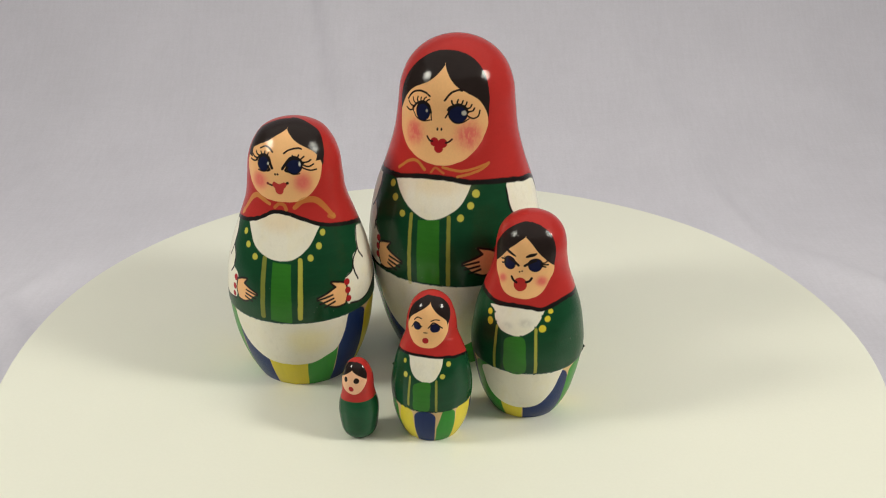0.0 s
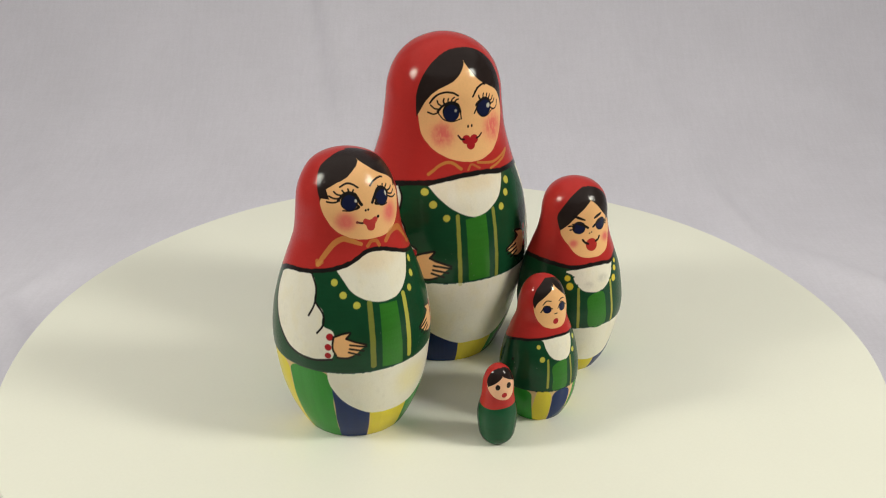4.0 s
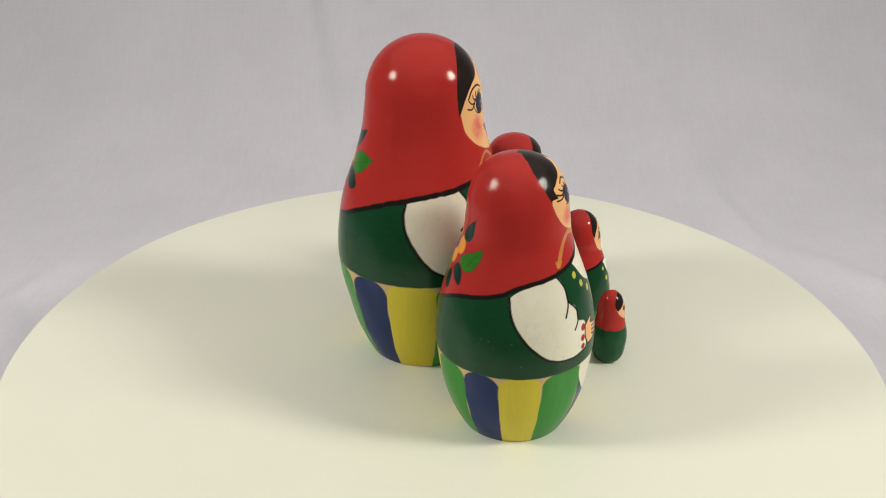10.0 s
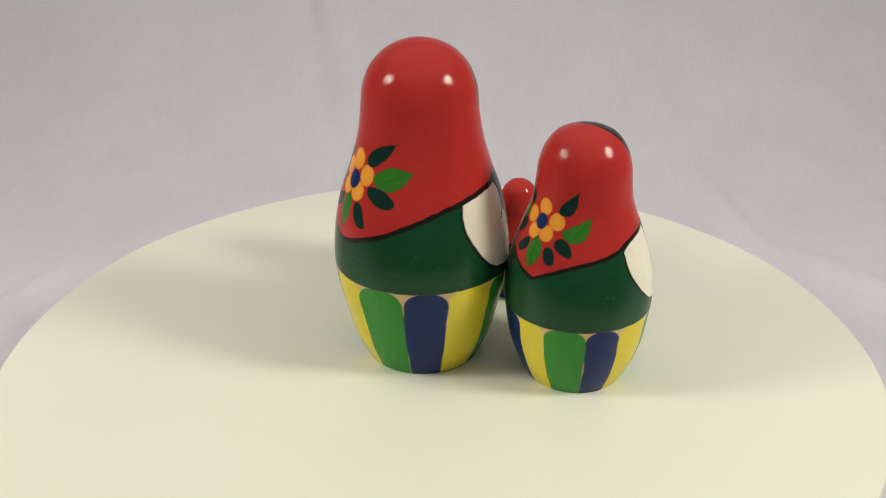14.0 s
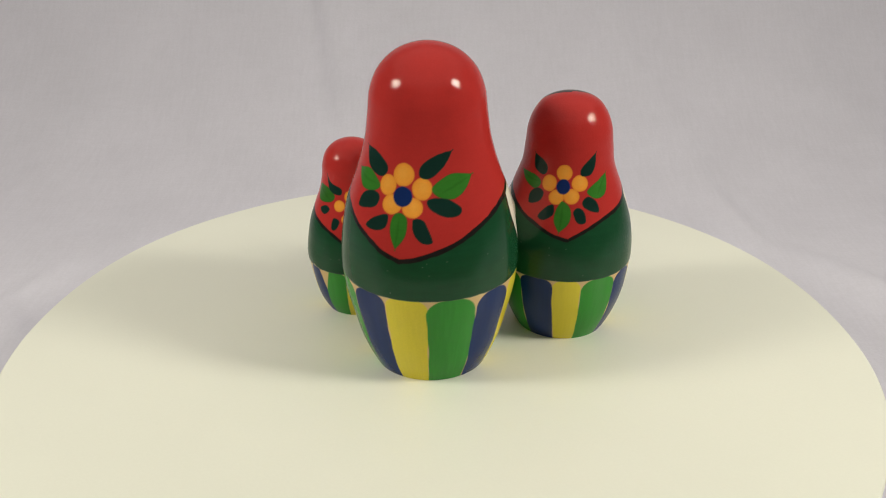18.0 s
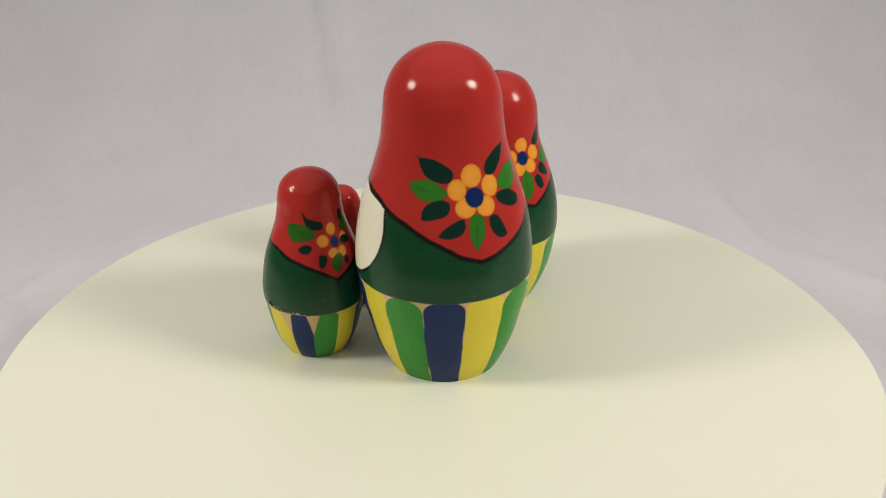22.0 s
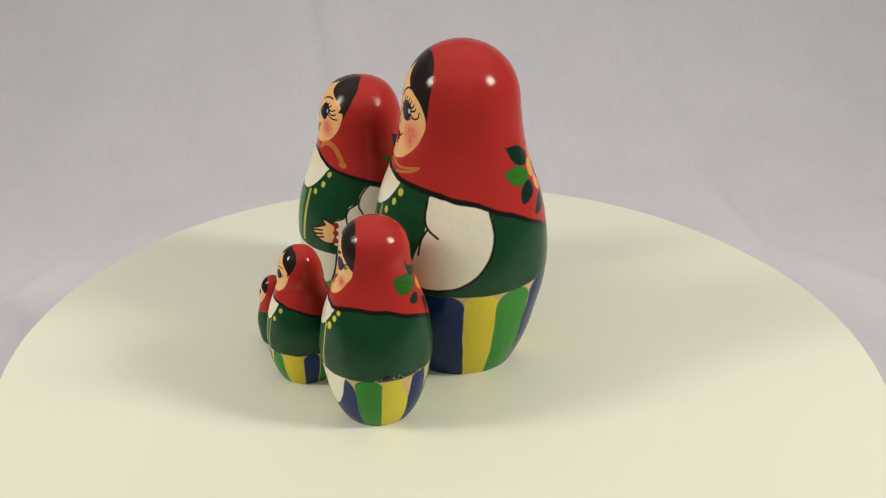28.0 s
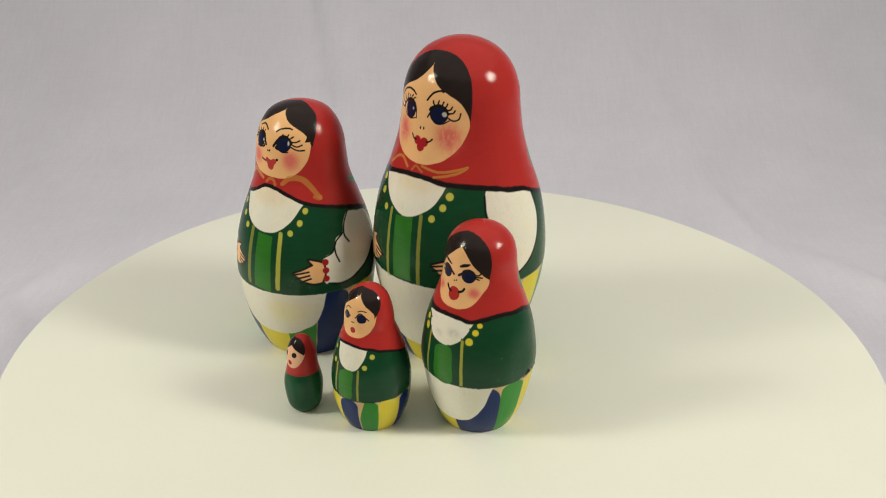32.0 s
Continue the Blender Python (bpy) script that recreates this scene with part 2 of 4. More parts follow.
    def hairline(self, rows, inside, outside, band):
        """Smooth back edge of the hair over the head: rows of height and metres forward from the axis."""
        p = np.array(rows)
        edge = np.interp(self.Hh, p[:, 0], p[:, 1]) + 0.0006 * (1 - np.tanh(self.A / 15))        # a little askew
        x = rounded(self.Hh, self.radii) * self.H * np.cos(np.radians(self.A))
        top = self.Hh > p[0, 0]
        d = (x - edge) / (self.cell * 1.3)
        high = self.Hh > p[2, 0]
        self.lay(np.where(high & (x < edge + np.where(self.Hh > 0.976, 2 * band, band)), np.clip(0.5 + d, 0, 1), 0), inside)
        self.lay(np.where(top & (x > edge - 2 * band), np.clip(0.5 - d, 0, 1), 0), outside)

    def aged(self, seed, amount=0.5):
        """Varnish that has yellowed the white paint in patches."""
        white = np.clip(1 - np.abs(self.col - WHITE).sum(-1) * 4, 0, 1)
        m = self.H * 1000
        n = self.mottle(int(m / 2.6), int(m / 6), 20 + int(seed)) * 0.6 + self.mottle(int(m / 1.1), int(m / 2.4), 30 + int(seed)) * 0.4
        self.lay(white * np.clip(n * 2.6 - 1.15, 0, 1) * amount * 0.8, (0.86, 0.79, 0.56))
        dirt = self.mottle(int(m * 0.9), int(m * 0.45), 40 + int(seed)) * 0.7 + self.mottle(int(m * 2), int(m), 50 + int(seed)) * 0.3
        self.lay(white * np.clip(dirt * 3.4 - 2.2, 0, 1) * amount * 0.3, (0.55, 0.52, 0.42))

    def specks(self, seed, count, low=0.34, high=0.46):
        """Tiny chips and dust in the varnish."""
        rng = random.Random(seed)
        for _ in range(count):
            self.dot(rng.uniform(-180, 180), rng.uniform(low, high), rng.uniform(0.07, 0.15), rng.uniform(0.07, 0.16), (0.20, 0.24, 0.19), amount=rng.uniform(0.3, 0.8))

    def nicks(self, seam, a0, a1, seed):
        """Small dark dents along the rim of the upper half."""
        rng = random.Random(seed)
        a = a0
        while a < a1:
            w = rng.uniform(0.4, 2.6)
            self.line([(a, seam + rng.uniform(-0.002, 0.001)), (a + w, seam + rng.uniform(-0.002, 0.001))], rng.uniform(0.25, 0.6), LEAFDARK, amount=rng.uniform(0.6, 1.0))
            a += w + rng.uniform(1.0, 9.0)

    def area(self, pts, margin):
        """The part of the grid round some points, with its coordinates in metres and theirs."""
        p = np.array(pts, dtype=float)
        p[:, 0] = p[0, 0] + (p[:, 0] - p[0, 0] + 180) % 360 - 180
        if p[:, 1].mean() > 0.64 and abs(p[:, 0].mean()) < 80:             # the face is painted narrower on its sides
            narrow = self.ease[0] * np.clip((-p[:, 0] - 15) / 35, 0, 1) - self.ease[1] * np.clip((p[:, 0] - 15) / 35, 0, 1)
            p[:, 0] += np.where(p[:, 1] < self.ease[2], narrow, 0)
        a0, h0 = p[:, 0].mean(), p[:, 1].mean()
        ka, kh = self.flat(a0, h0)
        lo, hi = p.min(0), p.max(0)
        da = (self.A[:, 0] - a0 + 180) % 360 - 180 + a0
        u = np.nonzero((da > lo[0] - margin / ka) & (da < hi[0] + margin / ka))[0]
        v = np.nonzero((self.h > lo[1] - margin / kh) & (self.h < hi[1] + margin / kh))[0]
        if not len(u) or not len(v):
            return None
        return np.ix_(u, v), (da[u] - a0)[:, None] * ka + self.wx[np.ix_(u, v)], (self.h[v] - h0)[None] * kh + self.wy[np.ix_(u, v)], (p - (a0, h0)) * (ka, kh)

    @staticmethod
    def bend(p, closed, n=7):
        """A smooth curve through the points."""
        p = np.array(p)
        k = len(p)
        out = []
        for i in range(k if closed else k - 1):
            b, c = p[i], p[(i + 1) % k]
            a = p[i - 1] if closed or i else 2 * b - c
            d = p[(i + 2) % k] if closed or i + 2 < k else 2 * c - b
            for t in np.arange(n) / n:
                out.append(0.5 * (2 * b + (c - a) * t + (2 * a - 5 * b + 4 * c - d) * t * t + (3 * b - a - 3 * c + d) * t**3))
        if not closed:
            out.append(p[-1])
        return np.array(out)

    def blob(self, pts, colour, smooth=True, soft=1.0, amount=1.0):
        """A closed patch of paint."""
        got = self.area(pts, self.cell * (3 + 2 * soft))
        if got is None:
            return
        w, X, Y, p = got
        q = self.bend(p, True) if smooth else p
        inside = np.zeros(X.shape, dtype=bool)
        dist = np.full(X.shape, 1e9)
        for (x0, y0), (x1, y1) in zip(q, np.roll(q, -1, 0)):
            if y0 != y1:
                inside ^= ((Y < y0) != (Y < y1)) & (X < x0 + (Y - y0) * (x1 - x0) / (y1 - y0))
            ex, ey = x1 - x0, y1 - y0
            t = np.clip(((X - x0) * ex + (Y - y0) * ey) / max(ex * ex + ey * ey, 1e-16), 0, 1)
            dist = np.minimum(dist, (X - x0 - t * ex) ** 2 + (Y - y0 - t * ey) ** 2)
        d = np.sqrt(dist) * np.where(inside, 1, -1)
        self.lay(np.clip(0.5 + d / (self.blur(pts) * soft), 0, 1) * amount, colour, w)

    def line(self, pts, width, colour=INK, taper=0.0, amount=1.0):
        """A brush stroke, its width in millimetres; taper thins both ends."""
        if colour == INK and np.mean(pts, 0)[1] > 0.66:                     # the face is drawn with the finest brush
            width = width * self.brush
        got = self.area(pts, width * 0.001 + self.cell * 3)
        if got is None:
            return
        w, X, Y, p = got
        q = self.bend(p, False) if len(p) > 2 else p
        if len(p) == 2:
            q = p[0] + np.linspace(0, 1, 6)[:, None] * (p[1] - p[0])
        best = np.full(X.shape, 1e9)
        n = len(q) - 1
        for i in range(n):
            (x0, y0), (x1, y1) = q[i], q[i + 1]
            ex, ey = x1 - x0, y1 - y0
            t = np.clip(((X - x0) * ex + (Y - y0) * ey) / max(ex * ex + ey * ey, 1e-16), 0, 1)
            s = (i + 0.5) / n
            half = width * 0.0005 * (1 - taper * abs(2 * s - 1) ** 2)
            best = np.minimum(best, np.hypot(X - x0 - t * ex, Y - y0 - t * ey) - half)
        self.lay(np.clip(0.5 - best / self.blur(pts), 0, 1) * amount, colour, w)

    def dot(self, a, h, ra, rh, colour, soft=1.0, amount=1.0, lean=0.0, rough=0.1):
        """An oval of paint, its half axes in millimetres."""
        got = self.area([(a, h)], max(ra, rh) * 0.001 * (1 + min(soft, 3) * 0.3) + self.cell * 3)
        if got is None:
            return
        w, X, Y, p = got
        c, s = math.cos(radians(lean)), math.sin(radians(lean))
        X, Y = X * c + Y * s, Y * c - X * s
        e = np.hypot(X / (ra * 0.001), Y / (rh * 0.001))
        if soft > 3:                                        # dabbed on with a nearly dry brush
            patchy = self.mottle(int(self.H * 1100), int(self.H * 550), 61) * 0.6 + self.mottle(int(self.H * 2600), int(self.H * 1300), 62) * 0.4
            dab = np.exp(-0.95 * e**3) * np.clip(1 - rough * np.clip(patchy[w] * 3 - 1.2, 0, 1), 0, 1)
            self.lay(np.clip(dab, 0, 1) * amount, colour, w)
            return
        d = (1 - e) * min(ra, rh) * 0.001
        self.lay(np.clip(0.5 + d / (self.blur([(a, h)]) * soft), 0, 1) * amount, colour, w)

    def edge(self, curve, colour, above=True, soft=1.0):
        """Everything above or below a height that goes with the angle, through (a, h) points."""
        p = np.array(sorted(curve))
        p = np.concatenate([p[-3:] - (360, 0), p, p[:3] + (360, 0)])
        fine = self.bend(p, False, 12)
        hh = np.interp(self.A, fine[:, 0], fine[:, 1])
        d = ((self.Hh - hh) * self.H + self.wy) * (1 if above else -1)
        self.lay(0.5 + d / (self.cell * 1.2 * soft), colour)
        return hh

    def rim(self, hh, width, colour=INK):
        d = width * (0.0005 + self.wx) - abs((self.Hh - hh) * self.H + self.wy)
        self.lay(0.5 + d / (self.cell * 1.2), colour)

    def burr(self, a, h, high, wide):
        """A crumb of hardened paint that stands out of the body, in millimetres."""
        ka, kh = self.flat(a, h)
        e = ((((self.A - a + 180) % 360 - 180) * ka) ** 2 + ((self.Hh - h) * kh) ** 2) / (wide * 0.001) ** 2
        self.out = self.out + high * 0.001 * np.exp(-e)
        self.lay(np.clip(2 * np.exp(-e * 0.8), 0, 1), INK)

    def body(self, name, mat, seam):
        """The turned body as one mesh, with the slight lip where its halves meet."""
        r = rounded(self.h, self.radii) * self.H
        if seam is not None:
            z = (self.h - seam) * self.H * 1000
            r = r + np.where(z > 0, 0.00016 * np.exp(-z / 9), 0) - 0.00022 * np.exp(-((z / 0.16) ** 2))
        r = np.maximum(r, 0.00002)
        th = np.radians(self.a)[:, None]
        r = r[None] + self.out
        pts = np.stack([r * np.cos(th), r * np.sin(th), self.h[None] * self.H + 0 * th], -1).reshape(-1, 3)
        nu, nv = len(self.a), len(self.h)
        me = grid_mesh(name, pts, nu, nv, mat, closed=True)
        layer = me.color_attributes.new("paint", "FLOAT_COLOR", "POINT")
        rgba = np.ones((nu * nv, 4), dtype=np.float32)
        rgba[:, :3] = np.clip(self.col, 0, 1).reshape(-1, 3)
        layer.data.foreach_set("color", rgba.ravel())
        bm = bmesh.new()
        bm.from_mesh(me)
        bm.verts.ensure_lookup_table()
        for k, turned in ((0, True), (nv - 1, False)):
            loop = [bm.verts[i * nv + k] for i in range(nu)]
            bm.faces.new(loop[::-1] if turned else loop)
        bm.to_mesh(me)
        bm.free()
        return new(name, me)


def both(s, pts):
    return [(s * a, h) for a, h in pts]


def shifted(c, a, h, pts, size=1.0, s=1):
    """Points given in millimetres round (a, h)."""
    ka, kh = c.flat(a, h)
    return [(a + s * x * size * 0.001 / ka, h + y * size * 0.001 / kh) for x, y in pts]


def stripes(c, seam, edges, first, apron=None, gap=-0.00002):
    """Skirt below the seam: bare wood under painted stripes with rounded tops."""
    below = np.clip(0.5 + (seam - c.Hh) * c.H / (c.cell * 1.2), 0, 1)
    c.lay(below, BARE)
    cycle = {"G": GRASS, "B": BLUE, "Y": YELLOW}
    order = "GBYGBY" if first[0] == "b" else "GYBGYB"
    k = order.index(first[1])
    for i, a0 in enumerate(edges):
        a1 = edges[(i + 1) % len(edges)]
        a1 = a1 + 360 if a1 <= a0 else a1
        mid, half = (a0 + a1) / 2, (a1 - a0) / 2
        da = (c.A - mid + 180) % 360 - 180
        ka, kh = c.flat(mid, seam * 0.6)
        da = da + 0.5 * np.sin(c.Hh * c.H * 150 + i * 2.1) + 0.2 * np.sin(c.Hh * c.H * 520 + i * 3.7)
        x = np.abs(da) * ka
        wide = half * ka - gap + 0.0001 * math.sin(i * 2.3)
        top = seam * c.H - 0.00008 * c.H / 0.1
        rad = wide * (0.66 + 0.16 * math.sin(i * 1.7))
        y = c.Hh * c.H
        d = wide - x
        cx, cy = np.maximum(x - (wide - rad), 0), np.maximum(y - (top - rad), 0)
        corner = rad - np.hypot(cx, cy)
        d = np.where((cx > 0) & (cy > 0), corner, np.minimum(d, top - y))
        c.lay(np.minimum(0.5 + d / (c.cell * 1.3), below), cycle[order[(k + i) % 3]])
    if apron:
        c.blob(apron, WHITE)
    c.lay(1 - below, GREEN)
    c.rim(seam, 0.3, LEAFDARK)


def chips(c, seam, a0, a1):
    """Flaked paint above the seam: a broken dark scratch with pale flakes."""
    rng = random.Random(5)
    a, pts = a0, []
    while a < a1:
        pts.append((a, seam + 0.004 + 0.02 * rng.random() * math.sin(math.pi * (a - a0 + 6) / (a1 - a0 + 12))))
        a += rng.uniform(0.9, 2.6)
    for i in range(len(pts) - 3):
        if rng.random() < 0.82:
            c.line(pts[i:i + 3], rng.uniform(0.3, 0.55))
    for a, h in pts:
        if rng.random() < 0.55:
            c.line([(a, h - 0.004), (a + rng.uniform(0.5, 2.0), h - 0.0045 + rng.uniform(-0.002, 0.004))], 0.35, (0.42, 0.43, 0.33), amount=0.85)
        if rng.random() < 0.3:
            c.line([(a, seam + 0.001), (a + rng.uniform(0.8, 2.0), seam + 0.002)], 0.3, BARE)


def hand(c, a, h, size, s):
    """A painted sleeve end: palm, four fingers and three red beads."""
    palm = shifted(c, a, h, [(0.2, 2.5), (3.2, 3.2), (5.6, 3.8), (4.0, 1.9), (6.5, 0.8), (10.3, -0.8), (9.0, -2.0), (7.6, -3.4), (5.2, -4.6), (1.6, -4.8), (-0.2, -2.3)], size, s)
    c.blob(palm, SKIN)
    for p in ([(0.2, 2.5), (2.6, 3.4), (5.6, 4.0), (4.2, 1.9)], [(4.2, 1.9), (7.0, 0.7), (10.6, -0.6)], [(5.4, -0.4), (10.6, -1.3)], [(5.2, -1.8), (9.8, -2.7)],
              [(4.8, -3.0), (8.4, -4.1)], [(-0.1, 2.4), (-0.5, -1.5), (0.6, -4.2)], [(1.0, -5.0), (4.0, -5.2), (6.4, -4.4)]):
        c.line(shifted(c, a, h, p, size, s), 0.72 * size)


def petal(c, a, h, ra, rh):
    """An orange petal: a darker rim, a full middle and a paler dab where the brush came down."""
    c.dot(a, h, ra * 1.05, rh * 1.03, (0.79, 0.28, 0.035))
    c.dot(a, h, ra * 0.92, rh * 0.92, ORANGE, soft=2.5)
    ka, kh = c.flat(a, h)
    out = math.copysign(1, (a % 360) - 170) * 0.12 * ra * 0.001 / ka
    c.dot(a + out, h + 0.14 * rh * 0.001 / kh, ra * 0.42, rh * 0.5, (0.90, 0.43, 0.08), soft=3, amount=0.3)


def leaf(c, pts, colour):
    """A leaf with the darker stroke of the brush along its middle."""
    c.blob(pts, colour)
    p = np.array(pts, dtype=float)
    p[:, 0] = p[0, 0] + (p[:, 0] - p[0, 0] + 180) % 360 - 180
    mid = p.mean(0)
    far = p[np.argmax(((p - p[0]) * (0.003, 1)) @ ((mid - p[0]) * (0.003, 1)))]
    c.line([tuple(p[0] * 0.75 + mid * 0.25), tuple(mid), tuple(far * 0.7 + mid * 0.3)], 0.9, tuple(0.72 * x for x in colour), taper=0.8, amount=0.55)


def shawl(c, curve, line):
    hh = c.edge(curve, RED)
    c.rim(hh, line)


def paint_largest(c):
    c.ease, c.brush = (2.2, 0, 0.79), 0.92
    c.lay(np.ones(c.A.shape), GREEN)
    stripes(c, 0.324, [84.5, 106.5, 133.0, 160.0, 187.3, 219.8, 249.0, 282.0, 316.0, 351.0, 22.0, 52.0], "bY", ((-46, .36), (-45, .24), (-42, .179), (-35, .144), (-24, .113), (-10, .087), (2.4, .085), (18, .083), (30, .10), (40, .14), (46, .19), (50, .25), (52, .36)))
    c.blob(((-39, 0.6197), (-35.7, 0.612), (-26.6, 0.5771), (-15.7, 0.5438), (-4.9, 0.5232), (3.3, 0.5237), (13.7, 0.5447), (21.6, 0.573), (27.9, 0.617), (30.1, 0.6482)), WHITE)
    c.blob(((-8.6, 0.5164), (6.5, 0.525), (7.8, 0.3295), (-6.9, 0.328)), LEAF, smooth=False)
    c.line(((-13.9, 0.5273), (-12.3, 0.3179)), 1.5, LIME, amount=.55)
    c.line(((12.5, 0.5336), (13.1, 0.3275)), 1.5, LIME, amount=.45)
    c.dot(31.8, 0.5966, 1.47, 1.47, LIME)
    c.dot(27.5, 0.5651, 1.29, 1.38, LIME)
    c.dot(20.4, 0.5324, 1.29, 1.38, LIME)
    c.dot(-37.3, 0.5924, 1.47, 1.38, LIME)
    c.dot(-30.6, 0.5598, 1.47, 1.38, LIME)
    c.dot(-21.3, 0.5231, 1.29, 1.29, LIME)
    c.blob(((59.4, 0.611), (73.1, 0.601), (91, 0.5862), (102, 0.57), (104, 0.5059), (100.9, 0.4439), (93.2, 0.3914), (82.2, 0.3583), (71.3, 0.3455), (61.9, 0.3416), (54.5, 0.3543), (50.3, 0.4032), (53.7, 0.4584), (58.3, 0.5117), (57.4, 0.5579)), WHITE)
    c.line(((102, 0.57), (104.2, 0.5056), (101.1, 0.4436), (93.4, 0.3912), (82.2, 0.3556), (71.3, 0.3418), (61.9, 0.3379)), 1.1, INK)
    c.line(((57.3, 0.5967), (57.2, 0.5502), (60.1, 0.521), (67.4, 0.4983)), .9, INK)
    c.line(((60.1, 0.521), (56.1, 0.4856), (54.8, 0.4426)), .8, INK)
    c.blob(((-98.7, 0.5684), (-86.8, 0.5821), (-69.3, 0.5946), (-56.7, 0.5996), (-59.6, 0.604), (-54.6, 0.5637), (-54.5, 0.5177), (-49.7, 0.4829), (-47, 0.4465), (-41.1, 0.4232), (-39.2, 0.3807), (-40.5, 0.3328), (-74, 0.3618), (-82.8, 0.3898), (-91.5, 0.4412), (-97.8, 0.4971), (-99.3, 0.5363)), WHITE)
    c.line(((-59.3, 0.6012), (-54.1, 0.5642), (-56.3, 0.5127), (-60.9, 0.4894)), .9, INK)
    c.line(((-55, 0.5171), (-49.2, 0.4834), (-49.5, 0.4349)), .8, INK)
    c.line(((-50, 0.4569), (-46.1, 0.4424), (-40.4, 0.4274)), .8, INK)
    c.line(((-98.7, 0.5684), (-99.7, 0.5361), (-98.2, 0.4938), (-91.5, 0.4361), (-82.8, 0.3845), (-74, 0.3581)), 1.1, INK)
    hand(c, -40.5, 0.385, 1.25, 1)
    hand(c, 43.0, 0.405, 1.2, -1)
    for h in (0.416, 0.390, 0.364):
        c.dot(-42.5, h, 1.4, 1.4, CRIMSON)
        c.dot(45.0, h + 0.018, 1.4, 1.4, CRIMSON)
    c.aged(1.0)
    c.dot(2, 0.616, 10, 3.8, (0.86, 0.63, 0.34), soft=6, amount=0.42)
    c.nicks(0.324, -45, 55, 1)
    c.specks(1, 26)
    shawl(c, ((-179, 0.452), (-167, 0.469), (-154, 0.490), (-134, 0.529), (-114, 0.561), (-98, 0.578), (-82, 0.591), (-62, 0.602), (-49, 0.611), (-34, 0.618), (-12, 0.635), (9, 0.638), (27, 0.628),
              (46, 0.623), (65, 0.613), (79, 0.601), (94, 0.590), (108, 0.565), (122, 0.543), (136, 0.512), (149, 0.484), (159, 0.459), (170.4, 0.442), (170.5, 0.442)), 1.9)
    petal(c, 169.4, 0.6771, 3.7, 4.0)
    petal(c, 156.6, 0.6443, 3.2, 3.6)
    petal(c, -175.4, 0.6424, 3.4, 3.8)
    petal(c, 162.3, 0.5961, 3.6, 3.5)
    petal(c, 177.9, 0.5923, 3.6, 3.5)
    c.dot(170, 0.6196, 3.6, 3.6, BLUE)
    c.blob(((124.4, 0.7272), (124.4, 0.7272), (139.4, 0.7232), (153.5, 0.6936), (152.1, 0.6671), (143.6, 0.6636), (131.4, 0.6827)), LEAFDARK)
    c.blob(((-149.4, 0.74), (-149.4, 0.74), (-162.7, 0.7313), (-175.7, 0.7049), (-177.5, 0.6761), (-169.5, 0.67), (-157, 0.7017)), LEAFDARK)
    leaf(c, ((118.7, 0.6591), (118.7, 0.6591), (135.4, 0.6706), (149.2, 0.6392), (143.5, 0.6174), (131.3, 0.6148), (122.9, 0.6345)), LEAF)
    leaf(c, ((-133.5, 0.6674), (-133.5, 0.6674), (-151.6, 0.6782), (-166.9, 0.6489), (-164.7, 0.624), (-152.7, 0.6119), (-141.7, 0.6317)), LEAF)
    c.blob(((131, 0.5768), (134.1, 0.6038), (143.5, 0.6174), (150.4, 0.6095), (148.4, 0.5803), (133.8, 0.5643)), LEAFDARK)
    c.blob(((-170.9, 0.6133), (-158.5, 0.615), (-148, 0.5899), (-148.9, 0.57), (-158.2, 0.567), (-169.3, 0.5899)), LEAFDARK)
    c.blob(((143.4, 0.5235), (150, 0.5517), (160.2, 0.5665), (159.2, 0.5313), (151.3, 0.5176)), LEAFDARK)
    c.blob(((178.8, 0.5603), (-174.4, 0.5604), (-170, 0.5248), (-168.7, 0.4999), (-175.1, 0.4995), (179.7, 0.5242)), LEAFDARK)
    leaf(c, ((167.5, 0.4759), (167.5, 0.4759), (163.4, 0.5204), (164.1, 0.5618), (169.3, 0.5767), (174.6, 0.5613), (173.8, 0.5147)), LEAF)
    c.blob(((-49.8, 0.7889), (-45.9, 0.7484), (-35.5, 0.7124), (-23.8, 0.6914), (-10.5, 0.6764), (0.9, 0.6711), (11.7, 0.6744), (25.1, 0.6919), (37.1, 0.726), (44.9, 0.7648), (47, 0.796), (44, 0.8463), (34.5, 0.9246), (0.7, 0.9589), (-36.2, 0.9188), (-48.7, 0.8338)), SKIN)
    c.blob(((-50.1, 0.7943), (-51.5, 0.8481), (-48.9, 0.8973), (-39.7, 0.9416), (-23.9, 0.9674), (-2.2, 0.975), (23.7, 0.9715), (41, 0.9543), (48.8, 0.9155), (49.5, 0.8592), (47.8, 0.7988), (47.8, 0.7988), (44, 0.8288), (38.2, 0.8531), (29, 0.8703), (17.2, 0.8881), (8.6, 0.912), (1.4, 0.9434), (1.4, 0.9434), (-4.8, 0.9206), (-14, 0.8975), (-29, 0.8767), (-37.8, 0.8556), (-43.8, 0.8304), (-50.1, 0.7943)), HAIR)
    c.dot(-1, 0.771, .35, .6, INK)
    c.dot(2.8, 0.7714, .35, .6, INK)
    c.dot(-3, 0.7339, 1.7, 1.7, CRIMSON)
    c.dot(4.6, 0.7333, 1.7, 1.7, CRIMSON)
    c.dot(1.1, 0.7173, 1.7, 1.7, CRIMSON)
    c.dot(1, 0.7282, 1.4, 1.4, CRIMSON)
    c.line(((-10.7, 0.7468), (-7.8, 0.736), (-5.1, 0.7351)), 0.74, INK)
    c.line(((7.2, 0.7349), (10.2, 0.738), (12.8, 0.7458)), 0.74, INK)
    c.line(((-37.1, 0.6407), (-26.1, 0.6686), (-17.4, 0.6735), (-9.2, 0.6549)), 1.1, OCHRE, amount=.7)
